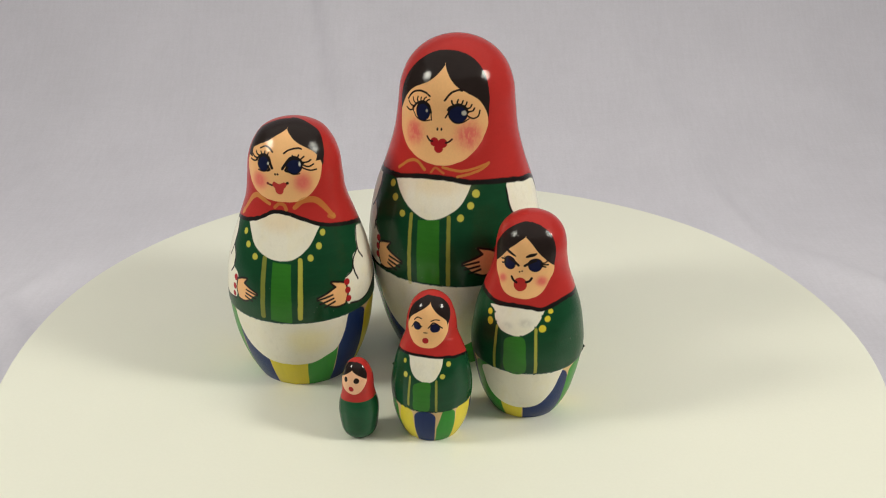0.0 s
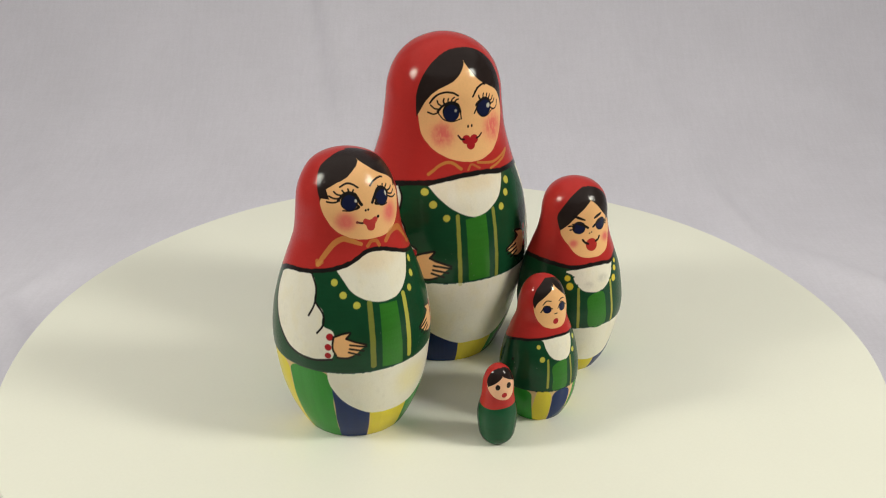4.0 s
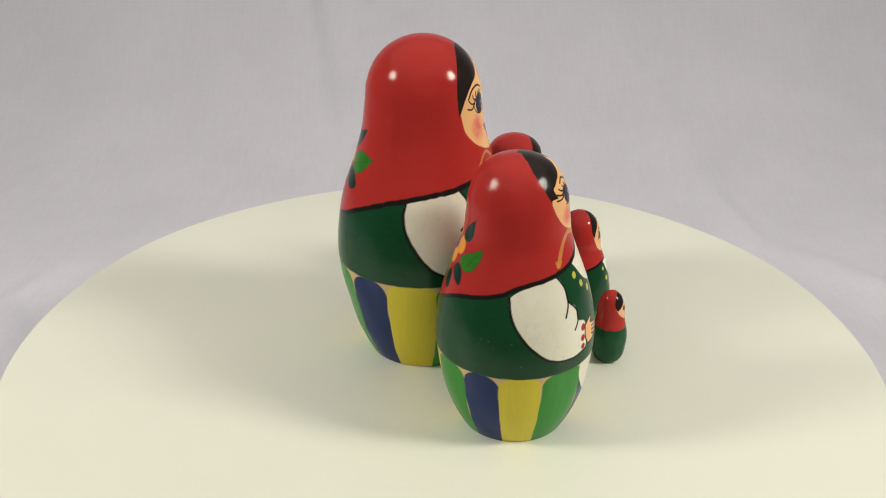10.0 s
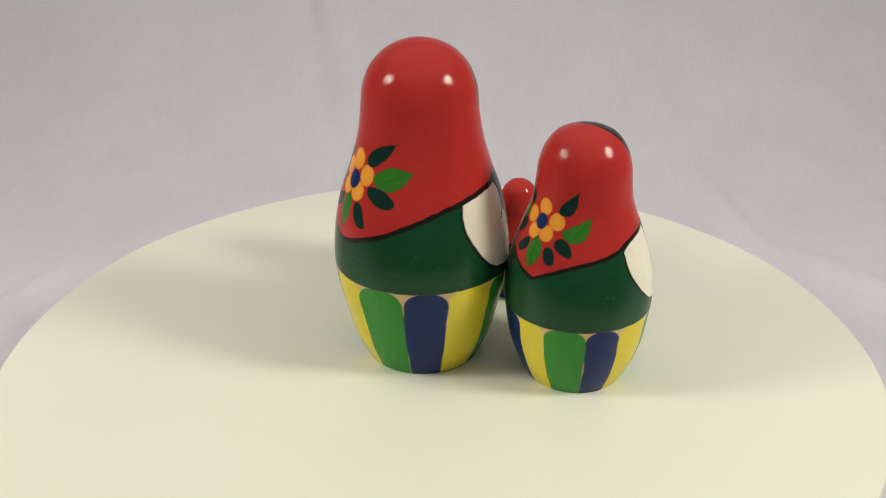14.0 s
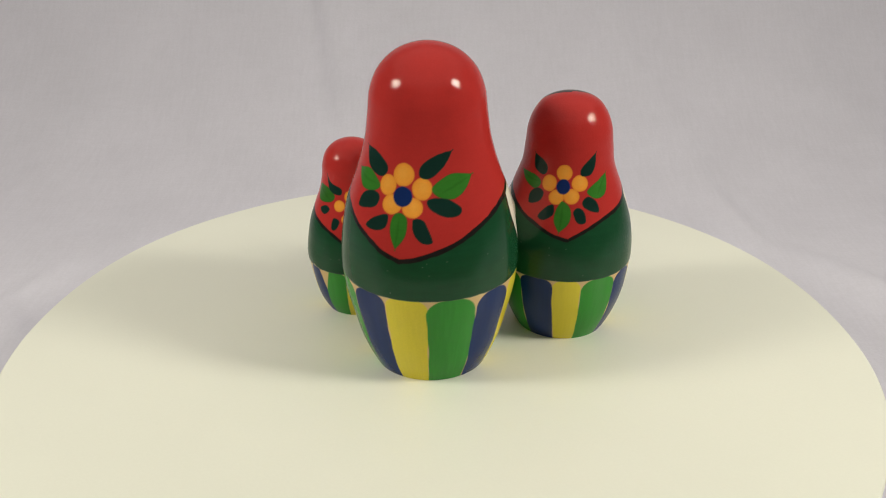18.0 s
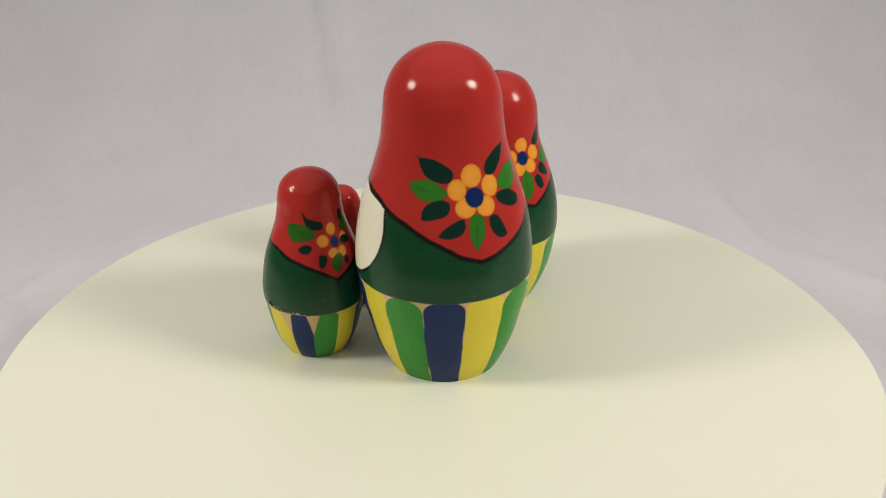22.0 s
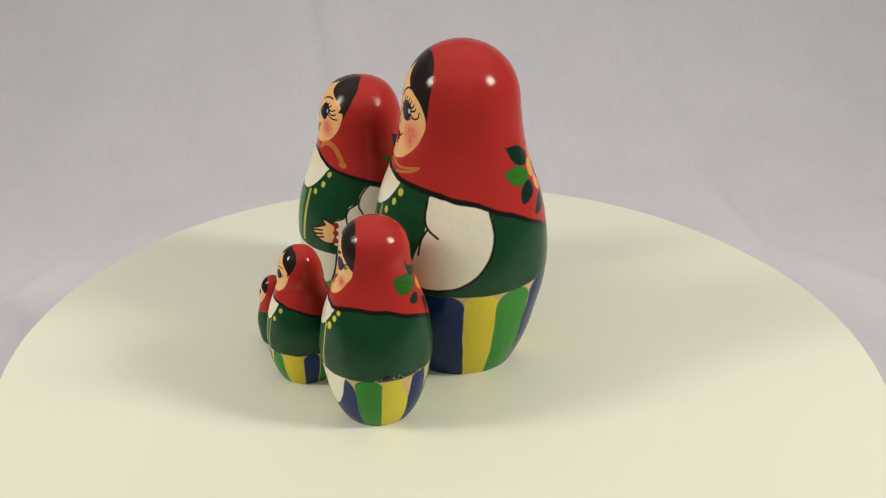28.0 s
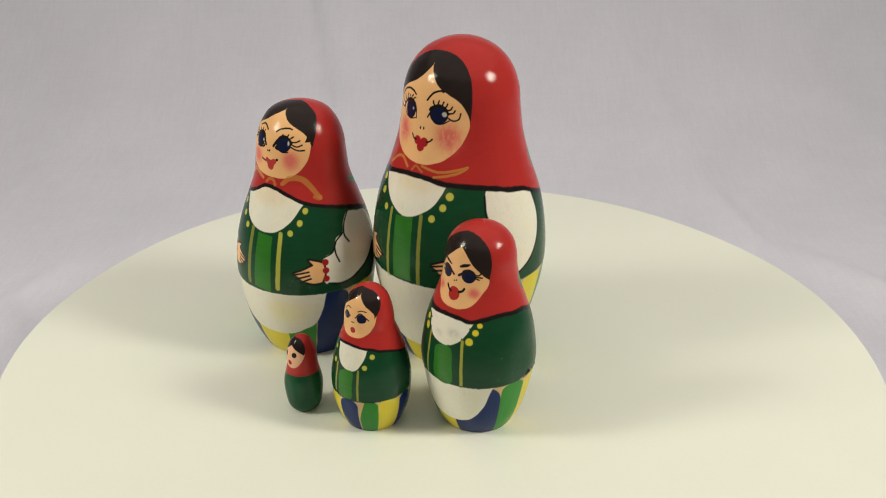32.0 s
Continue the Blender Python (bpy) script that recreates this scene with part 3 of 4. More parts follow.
    c.line(((-3.5, 0.6505), (0, 0.6638), (7, 0.6517)), .8, OCHRE, amount=.45)
    c.line(((6, 0.667), (20, 0.6585), (32, 0.664), (45, 0.675), (40, 0.664), (30, 0.652), (18, 0.643)), .9, OCHRE, amount=.66)
    c.dot(-25.5, 0.751, 4.2, 4.6, PINK, soft=7, amount=.92, rough=0.38)
    c.dot(28, 0.7551, 4.8, 5.2, PINK, soft=7, amount=.92, rough=0.38)
    c.dot(-16.9, 0.8147, 3.1, 3.5, INK)
    c.dot(-16.8, 0.8115, 2.7, 3.0, IRIS)
    c.dot(-12.6, 0.8178, .42, .5, WHITE, soft=2, amount=.45)
    c.dot(17.7, 0.8178, 3.6, 3.5, INK)
    c.dot(17.8, 0.8146, 3.1, 3.0, IRIS)
    c.dot(23.5, 0.819, .85, .85, WHITE, soft=2.5, amount=.62)
    c.line(((-29.5, 0.8168), (-24.2, 0.8334), (-17.3, 0.8419), (-10.8, 0.8344), (-8.1, 0.8143)), 0.95, INK)
    c.line(((-8.1, 0.8143), (-7.3, 0.7937)), 0.52, INK)
    c.line(((-28.7, 0.8092), (-23.4, 0.7934), (-15.8, 0.7879), (-8.6, 0.7934)), 0.52, INK)
    c.line(((-24.8, 0.8306), (-28.9, 0.8374), (-30.2, 0.8464)), 0.65, INK)
    c.line(((-22.7, 0.8356), (-24.4, 0.8445), (-24, 0.8518)), 0.65, INK)
    c.line(((-19.6, 0.8393), (-20.1, 0.8463), (-19.6, 0.8521)), 0.60, INK)
    c.line(((-17, 0.842), (-15.9, 0.8502), (-14, 0.8548)), 0.60, INK)
    c.line(((-14, 0.8398), (-12.4, 0.8474), (-10.4, 0.8503)), 0.56, INK)
    c.line(((-27.3, 0.8221), (-32.8, 0.8239), (-36.3, 0.8324)), 0.65, INK)
    c.line(((-28.8, 0.8132), (-33.9, 0.8078), (-39.1, 0.8127)), 0.65, INK)
    c.line(((-37.3, 0.8383), (-31.7, 0.859), (-23.7, 0.869), (-15.9, 0.868), (-10.3, 0.8597)), 0.8, INK)
    c.line(((8.3, 0.8274), (10.9, 0.8353), (17.7, 0.8433), (24.1, 0.8356), (27.2, 0.8211)), 0.95, INK)
    c.line(((6, 0.805), (9.1, 0.821)), 0.65, INK)
    c.line(((10.3, 0.8034), (15.1, 0.7919), (21.8, 0.7922), (28.1, 0.8032)), 0.52, INK)
    c.line(((14.2, 0.8398), (12.2, 0.8463), (11.7, 0.8534)), 0.65, INK)
    c.line(((16.9, 0.8419), (16.9, 0.8497), (17.7, 0.8558)), 0.65, INK)
    c.line(((20.2, 0.8405), (21.6, 0.8473), (22.4, 0.8534)), 0.65, INK)
    c.line(((23, 0.8367), (25.2, 0.8425), (26.1, 0.8494)), 0.65, INK)
    c.line(((25.2, 0.8306), (29, 0.8335), (30.8, 0.8416)), 0.65, INK)
    c.line(((26.9, 0.8228), (31.6, 0.8245), (33.4, 0.8318)), 0.65, INK)
    c.line(((26.7, 0.8117), (31.9, 0.8027), (37.1, 0.8085), (38.8, 0.8239)), 0.65, INK)
    c.line(((4.9, 0.8527), (10.9, 0.8739), (18, 0.8821), (21.4, 0.8794)), 0.8, INK)


def paint_second(c):
    c.ease, c.brush = (3.2, 0, 0.845), 1.05
    c.lay(np.ones(c.A.shape), GREEN)
    stripes(c, 0.317, [-167.5, -134.3, -106.7, -75.9, -40.0, -12.5, 23.3, 49.0, 78.0, 108.0, 139.0, 169.0], "bG", ((-42, 0.36), (-42.5, 0.31), (-41, 0.26), (-33, 0.2), (-21.9, 0.1567), (-10, 0.1303), (10, 0.122), (26.9, 0.1284), (38.5, 0.1519), (48.2, 0.179), (54.3, 0.2381), (57.3, 0.31), (58, 0.36)))
    c.blob(((-6.4, 0.7322), (-38.6, 0.6967), (-37.9, 0.676), (-35, 0.6581), (-28.5, 0.6256), (-23.3, 0.5971), (-14.3, 0.571), (-1.3, 0.5522), (11, 0.5516), (19.3, 0.5633), (28, 0.5894), (38.4, 0.6391), (45.4, 0.6834), (24.5, 0.7129)), WHITE)
    c.blob(((-1.9, 0.5453), (13.6, 0.5396), (12.8, 0.3178), (-3.5, 0.3278)), LEAF, smooth=False)
    c.line(((-9.3, 0.5557), (-9.8, 0.3389)), 1.9, LIME, amount=.38)
    c.line(((21.3, 0.5516), (18.9, 0.3387)), 1.8, LIME, amount=.85)
    c.dot(-36.8, 0.6228, 1.10, 1.20, LIME)
    c.dot(-29.4, 0.5841, 1.20, 1.20, LIME)
    c.dot(-19.2, 0.5519, 1.20, 1.20, LIME)
    c.dot(44.5, 0.6361, 1.10, 1.20, LIME)
    c.dot(38.7, 0.5944, 1.10, 1.29, LIME)
    c.dot(30, 0.5578, 1.10, 1.20, LIME)
    c.blob(((-101.4, 0.5895), (-87.7, 0.6207), (-61, 0.6383), (-53.1, 0.6058), (-52.6, 0.5598), (-45.1, 0.5305), (-45, 0.4857), (-36.5, 0.4599), (-38.3, 0.3729), (-53.9, 0.364), (-70.7, 0.378), (-82.6, 0.4235), (-92, 0.47), (-99.2, 0.5433)), WHITE)
    c.line(((-101.7, 0.5935), (-98.9, 0.5255), (-90.9, 0.4619), (-80.5, 0.4058), (-68.8, 0.3716), (-53.9, 0.3587), (-38.3, 0.3688)), .9, INK)
    c.line(((-58.6, 0.6391), (-52.9, 0.6016), (-52.3, 0.5511), (-56.4, 0.5083)), .7, INK)
    c.line(((-51.4, 0.5542), (-44.8, 0.5215), (-44.6, 0.4854), (-48.9, 0.4566)), .7, INK)
    c.dot(-39.4, 0.448, 1.3, 1.3, CRIMSON)
    c.dot(-40.7, 0.4124, 1.2, 1.2, CRIMSON)
    c.dot(-40.9, 0.383, 1.1, 1.1, CRIMSON)
    c.blob(((89, 0.6044), (103.2, 0.5906), (120, 0.5652), (125.1, 0.4829), (104.2, 0.4083), (88.3, 0.3731), (75.4, 0.3498), (63.1, 0.3524), (56.7, 0.3688), (57.2, 0.4571), (66.4, 0.4792), (69.8, 0.5234), (77.5, 0.5374), (80.7, 0.5738)), WHITE)
    c.line(((114.6, 0.444), (104, 0.4048), (86, 0.3609), (71.6, 0.3468), (59.9, 0.3561)), .9, INK)
    c.line(((89.4, 0.6075), (81.7, 0.5725), (78.8, 0.5315), (82.4, 0.4984)), .7, INK)
    c.line(((77.5, 0.5374), (69.3, 0.5125), (67.5, 0.4779), (70.4, 0.4346)), .7, INK)
    c.line(((69.2, 0.5085), (64.9, 0.4763), (58.2, 0.4629)), .6, INK)
    hand(c, -36.5, 0.426, 1.0, 1)
    hand(c, 57.0, 0.417, 1.12, -1)
    for h in (0.444, 0.412, 0.379):
        c.dot(58.3, h, 1.3, 1.3, CRIMSON)
    c.aged(2.0)
    c.dot(2, 0.682, 8.5, 4.2, (0.86, 0.63, 0.34), soft=6, amount=0.45)
    c.dot(24, 0.232, 7.5, 6.0, (0.87, 0.78, 0.30), soft=6, amount=0.5)
    c.nicks(0.317, -45, 55, 2)
    c.specks(2, 20)
    shawl(c, ((-164, 0.526), (-147, 0.556), (-131, 0.574), (-111, 0.594), (-98, 0.616), (-86, 0.630), (-65, 0.643), (-45, 0.657), (-29.5, 0.672), (-17, 0.691), (-7, 0.710),
              (7, 0.712), (24, 0.693), (42, 0.666), (56, 0.652), (75, 0.636), (95, 0.616), (115, 0.591), (135, 0.556), (149, 0.534), (165, 0.504), (178.9, 0.488), (179, 0.488)), 1.5)
    petal(c, 172.3, 0.7352, 2.9, 3.0)
    petal(c, 155.5, 0.6914, 2.8, 3.1)
    petal(c, -169.3, 0.6963, 3.0, 3.1)
    petal(c, 165.4, 0.6439, 2.8, 2.8)
    petal(c, -178.7, 0.6496, 2.9, 2.9)
    c.dot(172, 0.6834, 2.7, 3.0, BLUE)
    c.blob(((129.5, 0.7892), (129.5, 0.7892), (144.3, 0.7708), (150.6, 0.7445), (146.2, 0.7172), (131.5, 0.737)), LEAFDARK)
    leaf(c, ((107.6, 0.7058), (107.6, 0.7058), (133.4, 0.7078), (145, 0.6875), (138.7, 0.6602), (121.4, 0.676)), LEAF)
    c.blob(((135.6, 0.6089), (134.8, 0.6432), (142.6, 0.664), (150.5, 0.6543), (148.1, 0.6224), (139.4, 0.6048)), LEAFDARK)
    c.blob(((149.8, 0.5647), (155.5, 0.5996), (163.2, 0.6154), (164.2, 0.5813), (156.3, 0.5567)), LEAFDARK)
    c.blob(((-147.4, 0.8058), (-147.4, 0.8058), (-159.7, 0.775), (-167.9, 0.7457), (-166.4, 0.7234), (-155.1, 0.7253), (-148.9, 0.7583)), LEAFDARK)
    leaf(c, ((-131.9, 0.7201), (-131.9, 0.7201), (-146.9, 0.6969), (-161.5, 0.6653), (-152.1, 0.6355), (-140.6, 0.6438), (-134, 0.6807)), LEAF)
    c.blob(((-167.2, 0.6299), (-160.6, 0.6451), (-152.3, 0.6258), (-150.6, 0.588), (-158, 0.5913), (-165.7, 0.6094)), LEAFDARK)
    c.blob(((-176.7, 0.589), (-172.6, 0.6075), (-166.9, 0.5973), (-165, 0.5566), (-172.3, 0.5529)), LEAFDARK)
    leaf(c, ((171, 0.5157), (171, 0.5157), (165.7, 0.5575), (166.8, 0.5992), (172.5, 0.6308), (-179.6, 0.6046), (179.6, 0.5558)), LEAF)
    c.blob(((-53.4, 0.8584), (-49.1, 0.8173), (-38.3, 0.7847), (-25.7, 0.7656), (-10.2, 0.7525), (16.6, 0.7486), (34.5, 0.7658), (48.9, 0.8087), (55.9, 0.8599), (57.1, 0.9083), (43.9, 0.9658), (11.7, 0.9897), (-54.2, 0.9736), (-58.3, 0.9037)), SKIN)
    c.blob(((-57, 0.849), (-61.7, 0.8891), (-68.3, 0.9199), (-75, 0.9576), (-82, 0.982), (-42.3, 0.9966), (-14.2, 0.9976), (61.8, 0.9951), (81, 0.982), (77, 0.963), (69.7, 0.9377), (61.5, 0.8822), (57.5, 0.864), (57.5, 0.864), (54.2, 0.8969), (45.3, 0.9221), (28.2, 0.947), (16, 0.9695), (7.5, 0.9844), (7.5, 0.9844), (-9.1, 0.9677), (-21.3, 0.9488), (-38.8, 0.9288), (-50.8, 0.9044), (-57, 0.849)), HAIR)
    c.hairline(((0.845, 0.0092), (0.865, 0.0086), (0.885, 0.0078), (0.90, 0.0068), (0.92, 0.0056), (0.94, 0.0043), (0.9576, 0.0031), (0.97, 0.0021), (0.982, 0.0014), (0.99, 0.0008), (1.0, -0.0006)), HAIR, RED, 0.0028)
    c.dot(-2.9, 0.8458, .4, .4, INK)
    c.dot(0.3, 0.8466, .4, .4, INK)
    c.line(((-12.8, 0.8101), (-6.8, 0.8055)), 0.67, INK)
    c.line(((7.1, 0.8085), (11.8, 0.8173)), 0.67, INK)
    c.dot(-12.8, 0.8105, .5, .5, INK)
    c.dot(11.8, 0.8173, .5, .5, INK)
    c.dot(-26.5, 0.8149, 3.5, 3.2, PINK, soft=6, amount=.92)
    c.dot(30, 0.8167, 3.3, 3.6, PINK, soft=6, amount=.92)
    c.dot(-20.4, 0.878, 2.8, 3.0, INK)
    c.dot(-20.3, 0.8753, 2.4, 2.55, IRIS)
    c.dot(-12.9, 0.88, .42, .5, WHITE, soft=2, amount=.7)
    c.dot(20.7, 0.8793, 3.0, 3.2, INK)
    c.dot(20.5, 0.8766, 2.5, 2.7, IRIS)
    c.dot(27.6, 0.8819, .35, .75, WHITE, soft=2, amount=.75)
    c.line(((-33.1, 0.8837), (-27.6, 0.8999), (-20.3, 0.906), (-13, 0.8984), (-8.9, 0.8766)), 0.85, INK)
    c.line(((-13, 0.8984), (-8.9, 0.8766), (-6.9, 0.866)), 1.0, INK)
    c.line(((-12.5, 0.868), (-10.2, 0.86), (-13, 0.8545)), 0.8, INK)
    c.line(((-28.2, 0.8517), (-20.3, 0.8495), (-13, 0.8545)), 0.43, INK)
    c.line(((-31.5, 0.8826), (-38.4, 0.8758), (-46.6, 0.8774)), 0.56, INK)
    c.line(((-31, 0.8899), (-38.3, 0.8885), (-44.1, 0.8944)), 0.56, INK)
    c.line(((-28.6, 0.8978), (-34.9, 0.9016), (-38.6, 0.9087)), 0.56, INK)
    c.line(((-24.7, 0.9033), (-28.3, 0.9125)), 0.56, INK)
    c.line(((-20.3, 0.906), (-21.4, 0.9159)), 0.56, INK)
    c.line(((-16.6, 0.904), (-14.9, 0.9127)), 0.52, INK)
    c.line(((-31.2, 0.9225), (-23.6, 0.9318), (-15.5, 0.929), (-8.8, 0.918)), 0.65, INK)
    c.line(((8.5, 0.876), (12.5, 0.8907), (19.2, 0.8996), (27.7, 0.8963), (31.6, 0.8831)), 0.85, INK)
    c.line(((12.5, 0.8907), (8.5, 0.876), (6.4, 0.867)), 1.0, INK)
    c.line(((12.6, 0.872), (10.2, 0.862), (13.5, 0.8568)), 0.8, INK)
    c.line(((13.5, 0.8568), (19.2, 0.8484), (26.7, 0.8498)), 0.47, INK)
    c.line(((19.1, 0.8987), (19.2, 0.9101)), 0.56, INK)
    c.line(((23.9, 0.8974), (27.2, 0.9107)), 0.56, INK)
    c.line(((28.3, 0.8942), (34.1, 0.9051)), 0.56, INK)
    c.line(((30.7, 0.8864), (37.9, 0.8862), (42.4, 0.8921)), 0.56, INK)
    c.line(((31.2, 0.8779), (38.4, 0.87), (45.1, 0.8758)), 0.56, INK)
    c.line(((30.5, 0.8691), (38.6, 0.8574), (48, 0.857)), 0.56, INK)
    c.line(((7.9, 0.9178), (15.1, 0.9283), (26, 0.9324), (32.1, 0.9288)), 0.65, INK)
    c.blob(((-6.7, 0.811), (-4.5, 0.8195), (1.8, 0.8125), (7.6, 0.8195), (10.8, 0.8125), (9.8, 0.803), (7.6, 0.795), (6.6, 0.784), (4.2, 0.7765), (0.0, 0.7765), (-2.4, 0.784), (-3.4, 0.795), (-5.8, 0.803)), (0.50, 0.05, 0.045))
    c.line(((-57.3, 0.6687), (-52.3, 0.6973), (-41.6, 0.7397), (-30.5, 0.7583), (-20.5, 0.7505), (-10.7, 0.7377)), 1.9, (0.66, 0.32, 0.08), taper=0.35, amount=.68)
    c.line(((-58.5, 0.681), (-57.0, 0.6697), (-53.5, 0.679)), 1.3, (0.66, 0.32, 0.08), amount=.5)
    c.line(((-3.9, 0.7281), (0.8, 0.7407), (6.7, 0.7381), (9.3, 0.722)), 1.2, OCHRE, amount=.5)
    c.line(((18.8, 0.7296), (28.2, 0.7523), (41.7, 0.7502), (51.4, 0.7247), (61.8, 0.6765)), 2.3, (0.60, 0.27, 0.06), taper=0.35, amount=.62)
    c.line(((55.5, 0.683), (60.0, 0.6745), (62.5, 0.682)), 1.3, (0.60, 0.27, 0.06), amount=.5)


def paint_third(c):
    c.ease, c.brush = (11, 5, 1), 1.2
    c.lay(np.ones(c.A.shape), GREEN)
    stripes(c, 0.308, [66.8, 95.5, 126.5, 154.5, 185.0, 212.0, 238.0, 262.0, -72.0, -48.0, -14.0, 14.0], "yG", ((-32.6, 0.2894), (-34.1, 0.2224), (-27.8, 0.1476), (-11.8, 0.1021), (14, 0.0891), (33.5, 0.1102), (46.1, 0.1701), (52.6, 0.2458), (53.8, 0.3373), (10.4, 0.3445)))
    c.blob(((114, 0.303), (129, 0.303), (126.5, 0.17)), BARE, smooth=False)
    c.blob(((147.5, 0.303), (162.5, 0.303), (154.5, 0.18)), BARE, smooth=False)
    c.blob(((-30.2, 0.6018), (-25.6, 0.5827), (-21.3, 0.5452), (-13, 0.5102), (-1.5, 0.4954), (9, 0.4953), (20.8, 0.5248), (29.2, 0.5669), (34, 0.6031), (35.9, 0.6334)), WHITE)
    for a, h, wa, wh in ((-24.5, 0.575, 0.5, 0.3), (-19.5, 0.536, 0.3, 0.4), (24, 0.539, 0.25, 0.4), (32, 0.586, 0.3, 0.5), (10, 0.497, 0.5, 0.2)):
        c.dot(a, h, wa, wh, GREEN)                                   # vest paint dragged over the collar
    c.dot(13, 0.556, 2.4, 1.5, (0.42, 0.40, 0.32), soft=6, amount=0.4, rough=0.6)
    c.dot(-6, 0.535, 2.0, 1.2, (0.45, 0.42, 0.33), soft=6, amount=0.35, rough=0.6)
    c.blob(((-6.2, 0.4743), (12.2, 0.4888), (15.5, 0.4116), (14.8, 0.3111), (-4.3, 0.3133), (-7, 0.404)), LEAF)
    c.line(((-17.8, 0.5184), (-16.8, 0.3132)), 1.0, LIME, amount=.6)
    c.line(((24.9, 0.5297), (25.6, 0.3128)), 1.1, LIME, amount=.7)
    c.dot(-31.1, 0.5674, 1.10, 1.10, YELLOW)
    c.dot(-27.8, 0.5295, 1.32, 1.44, YELLOW)
    c.dot(38.1, 0.5725, 1.10, 1.10, YELLOW)
    c.dot(31.9, 0.5316, 1.32, 1.32, YELLOW)
    c.dot(42.8, 0.6034, 1.00, 0.89, YELLOW)
    c.aged(3.0)
    c.nicks(0.308, -45, 55, 3)
    c.specks(3, 16)
    shawl(c, ((-173, .482), (-172.9, .482), (-150, .527), (-120, .583), (-90, .617), (-60, .627), (-40, .623), (-25, .618), (-3, .626), (16, .625), (32, .616), (51, .632), (68, .64),
              (85, .6355), (107, .628), (125, .60), (143, .577), (166, .537)), 1.5)
    petal(c, -167.9, 0.7323, 1.9, 2.3)
    petal(c, 175.3, 0.6823, 2.2, 2.3)
    petal(c, -148.5, 0.6717, 1.8, 2.2)
    petal(c, -172.3, 0.6164, 2.1, 1.9)
    petal(c, -157.8, 0.6133, 1.9, 2.1)
    c.dot(-166.4, 0.6673, 1.9, 2.3, BLUE)
    leaf(c, ((119.6, 0.7629), (147, 0.766), (164.4, 0.7333), (161.3, 0.6994), (142.6, 0.6839), (125.3, 0.6944)), LEAFDIM)
    c.blob(((143.6, 0.8342), (143.6, 0.8342), (155.5, 0.7945), (176.3, 0.772), (175.8, 0.7396), (156.9, 0.7469), (149.3, 0.7766)), LEAFDARK)
    c.blob(((139.2, 0.6489), (150.4, 0.6706), (158.7, 0.6572), (153.2, 0.6303), (144.9, 0.6298)), LEAFDARK)
    c.blob(((167.6, 0.6125), (174.6, 0.6137), (177.4, 0.5948), (172.3, 0.5596), (166.7, 0.563)), LEAFDARK)
    leaf(c, ((-171.5, 0.5189), (-171.5, 0.5189), (-177.6, 0.5619), (-170.7, 0.6034), (-161.2, 0.6004), (-163, 0.5547)), LEAFDIM)
    leaf(c, ((-112, 0.742), (-127, 0.765), (-146, 0.75), (-150, 0.715), (-136, 0.70), (-120, 0.71)), LEAFDIM)
    c.blob(((-136, 0.66), (-148, 0.68), (-157, 0.665), (-150, 0.64), (-140, 0.64)), LEAFDARK)
    c.dot(-155.1, 0.5655, 1.1, 1.6, LEAFDARK)
    c.dot(-141.7, 0.7806, 1.3, 2.2, LEAFDARK)
    chips(c, 0.308, 86.0, 146.0)
    for a, h, high, wide in ((100, 0.332, 0.75, 0.55), (103, 0.325, 0.45, 0.5), (97.5, 0.322, 0.35, 0.45), (110, 0.322, 0.3, 0.4), (119, 0.324, 0.25, 0.4)):
        c.burr(a, h, high, wide)
    c.blob(((-60.4, 0.7846), (-40.5, 0.7153), (-22.2, 0.6757), (-5.6, 0.6615), (15, 0.6616), (33.1, 0.6819), (49.3, 0.7329), (61.1, 0.7968), (50.7, 0.9293), (2.1, 0.9592), (-44.8, 0.9007)), SKIN)
    c.blob(((-61.8, 0.7883), (-68.4, 0.8532), (-50.1, 0.9392), (-15.7, 0.9771), (26.2, 0.9785), (56, 0.9523), (64.7, 0.8872), (61.1, 0.7968), (61.1, 0.7968), (47.3, 0.8256), (28.5, 0.8731), (15, 0.9108), (5.2, 0.9311), (5.2, 0.9311), (-7.4, 0.9034), (-26.1, 0.8644), (-45.5, 0.8182), (-60.4, 0.7846)), HAIR)
    c.dot(-0.3, 0.7743, .3, .3, INK)
    c.dot(3.5, 0.7787, .3, .3, INK)
    c.dot(-31.6, 0.7276, 1.6, 1.5, PINK, soft=6, amount=.92)
    c.dot(36.7, 0.7363, 2.1, 1.8, PINK, soft=6, amount=.92)
    c.dot(-20, 0.8051, 2.45, 2.45, INK)
    c.dot(-19.9, 0.8036, 2.15, 2.15, IRIS)
    c.dot(25.1, 0.8105, 2.6, 2.45, INK)
    c.dot(25.2, 0.8090, 2.3, 2.15, IRIS)
    c.line(((-22, 0.825), (-11.2, 0.8169), (-3, 0.8018)), 0.75, INK)
    c.line(((26, 0.831), (15.2, 0.8207), (7.2, 0.8041)), 0.75, INK)
    c.line(((-31.4, 0.8053), (-37.8, 0.813), (-45.9, 0.8085)), 0.47, INK)
    c.line(((-31.6, 0.7983), (-41.7, 0.7924)), 0.47, INK)
    c.line(((-31.6, 0.8106), (-35.6, 0.8221)), 0.43, INK)
    c.line(((34.9, 0.8193), (42.6, 0.8174), (47.8, 0.826)), 0.47, INK)
    c.line(((35.5, 0.8109), (49.2, 0.807)), 0.47, INK)
    c.line(((35, 0.8057), (44.3, 0.7973)), 0.43, INK)
    c.line(((-36, 0.862), (-23.3, 0.8555), (-9.1, 0.843)), 0.85, INK, taper=0.5)
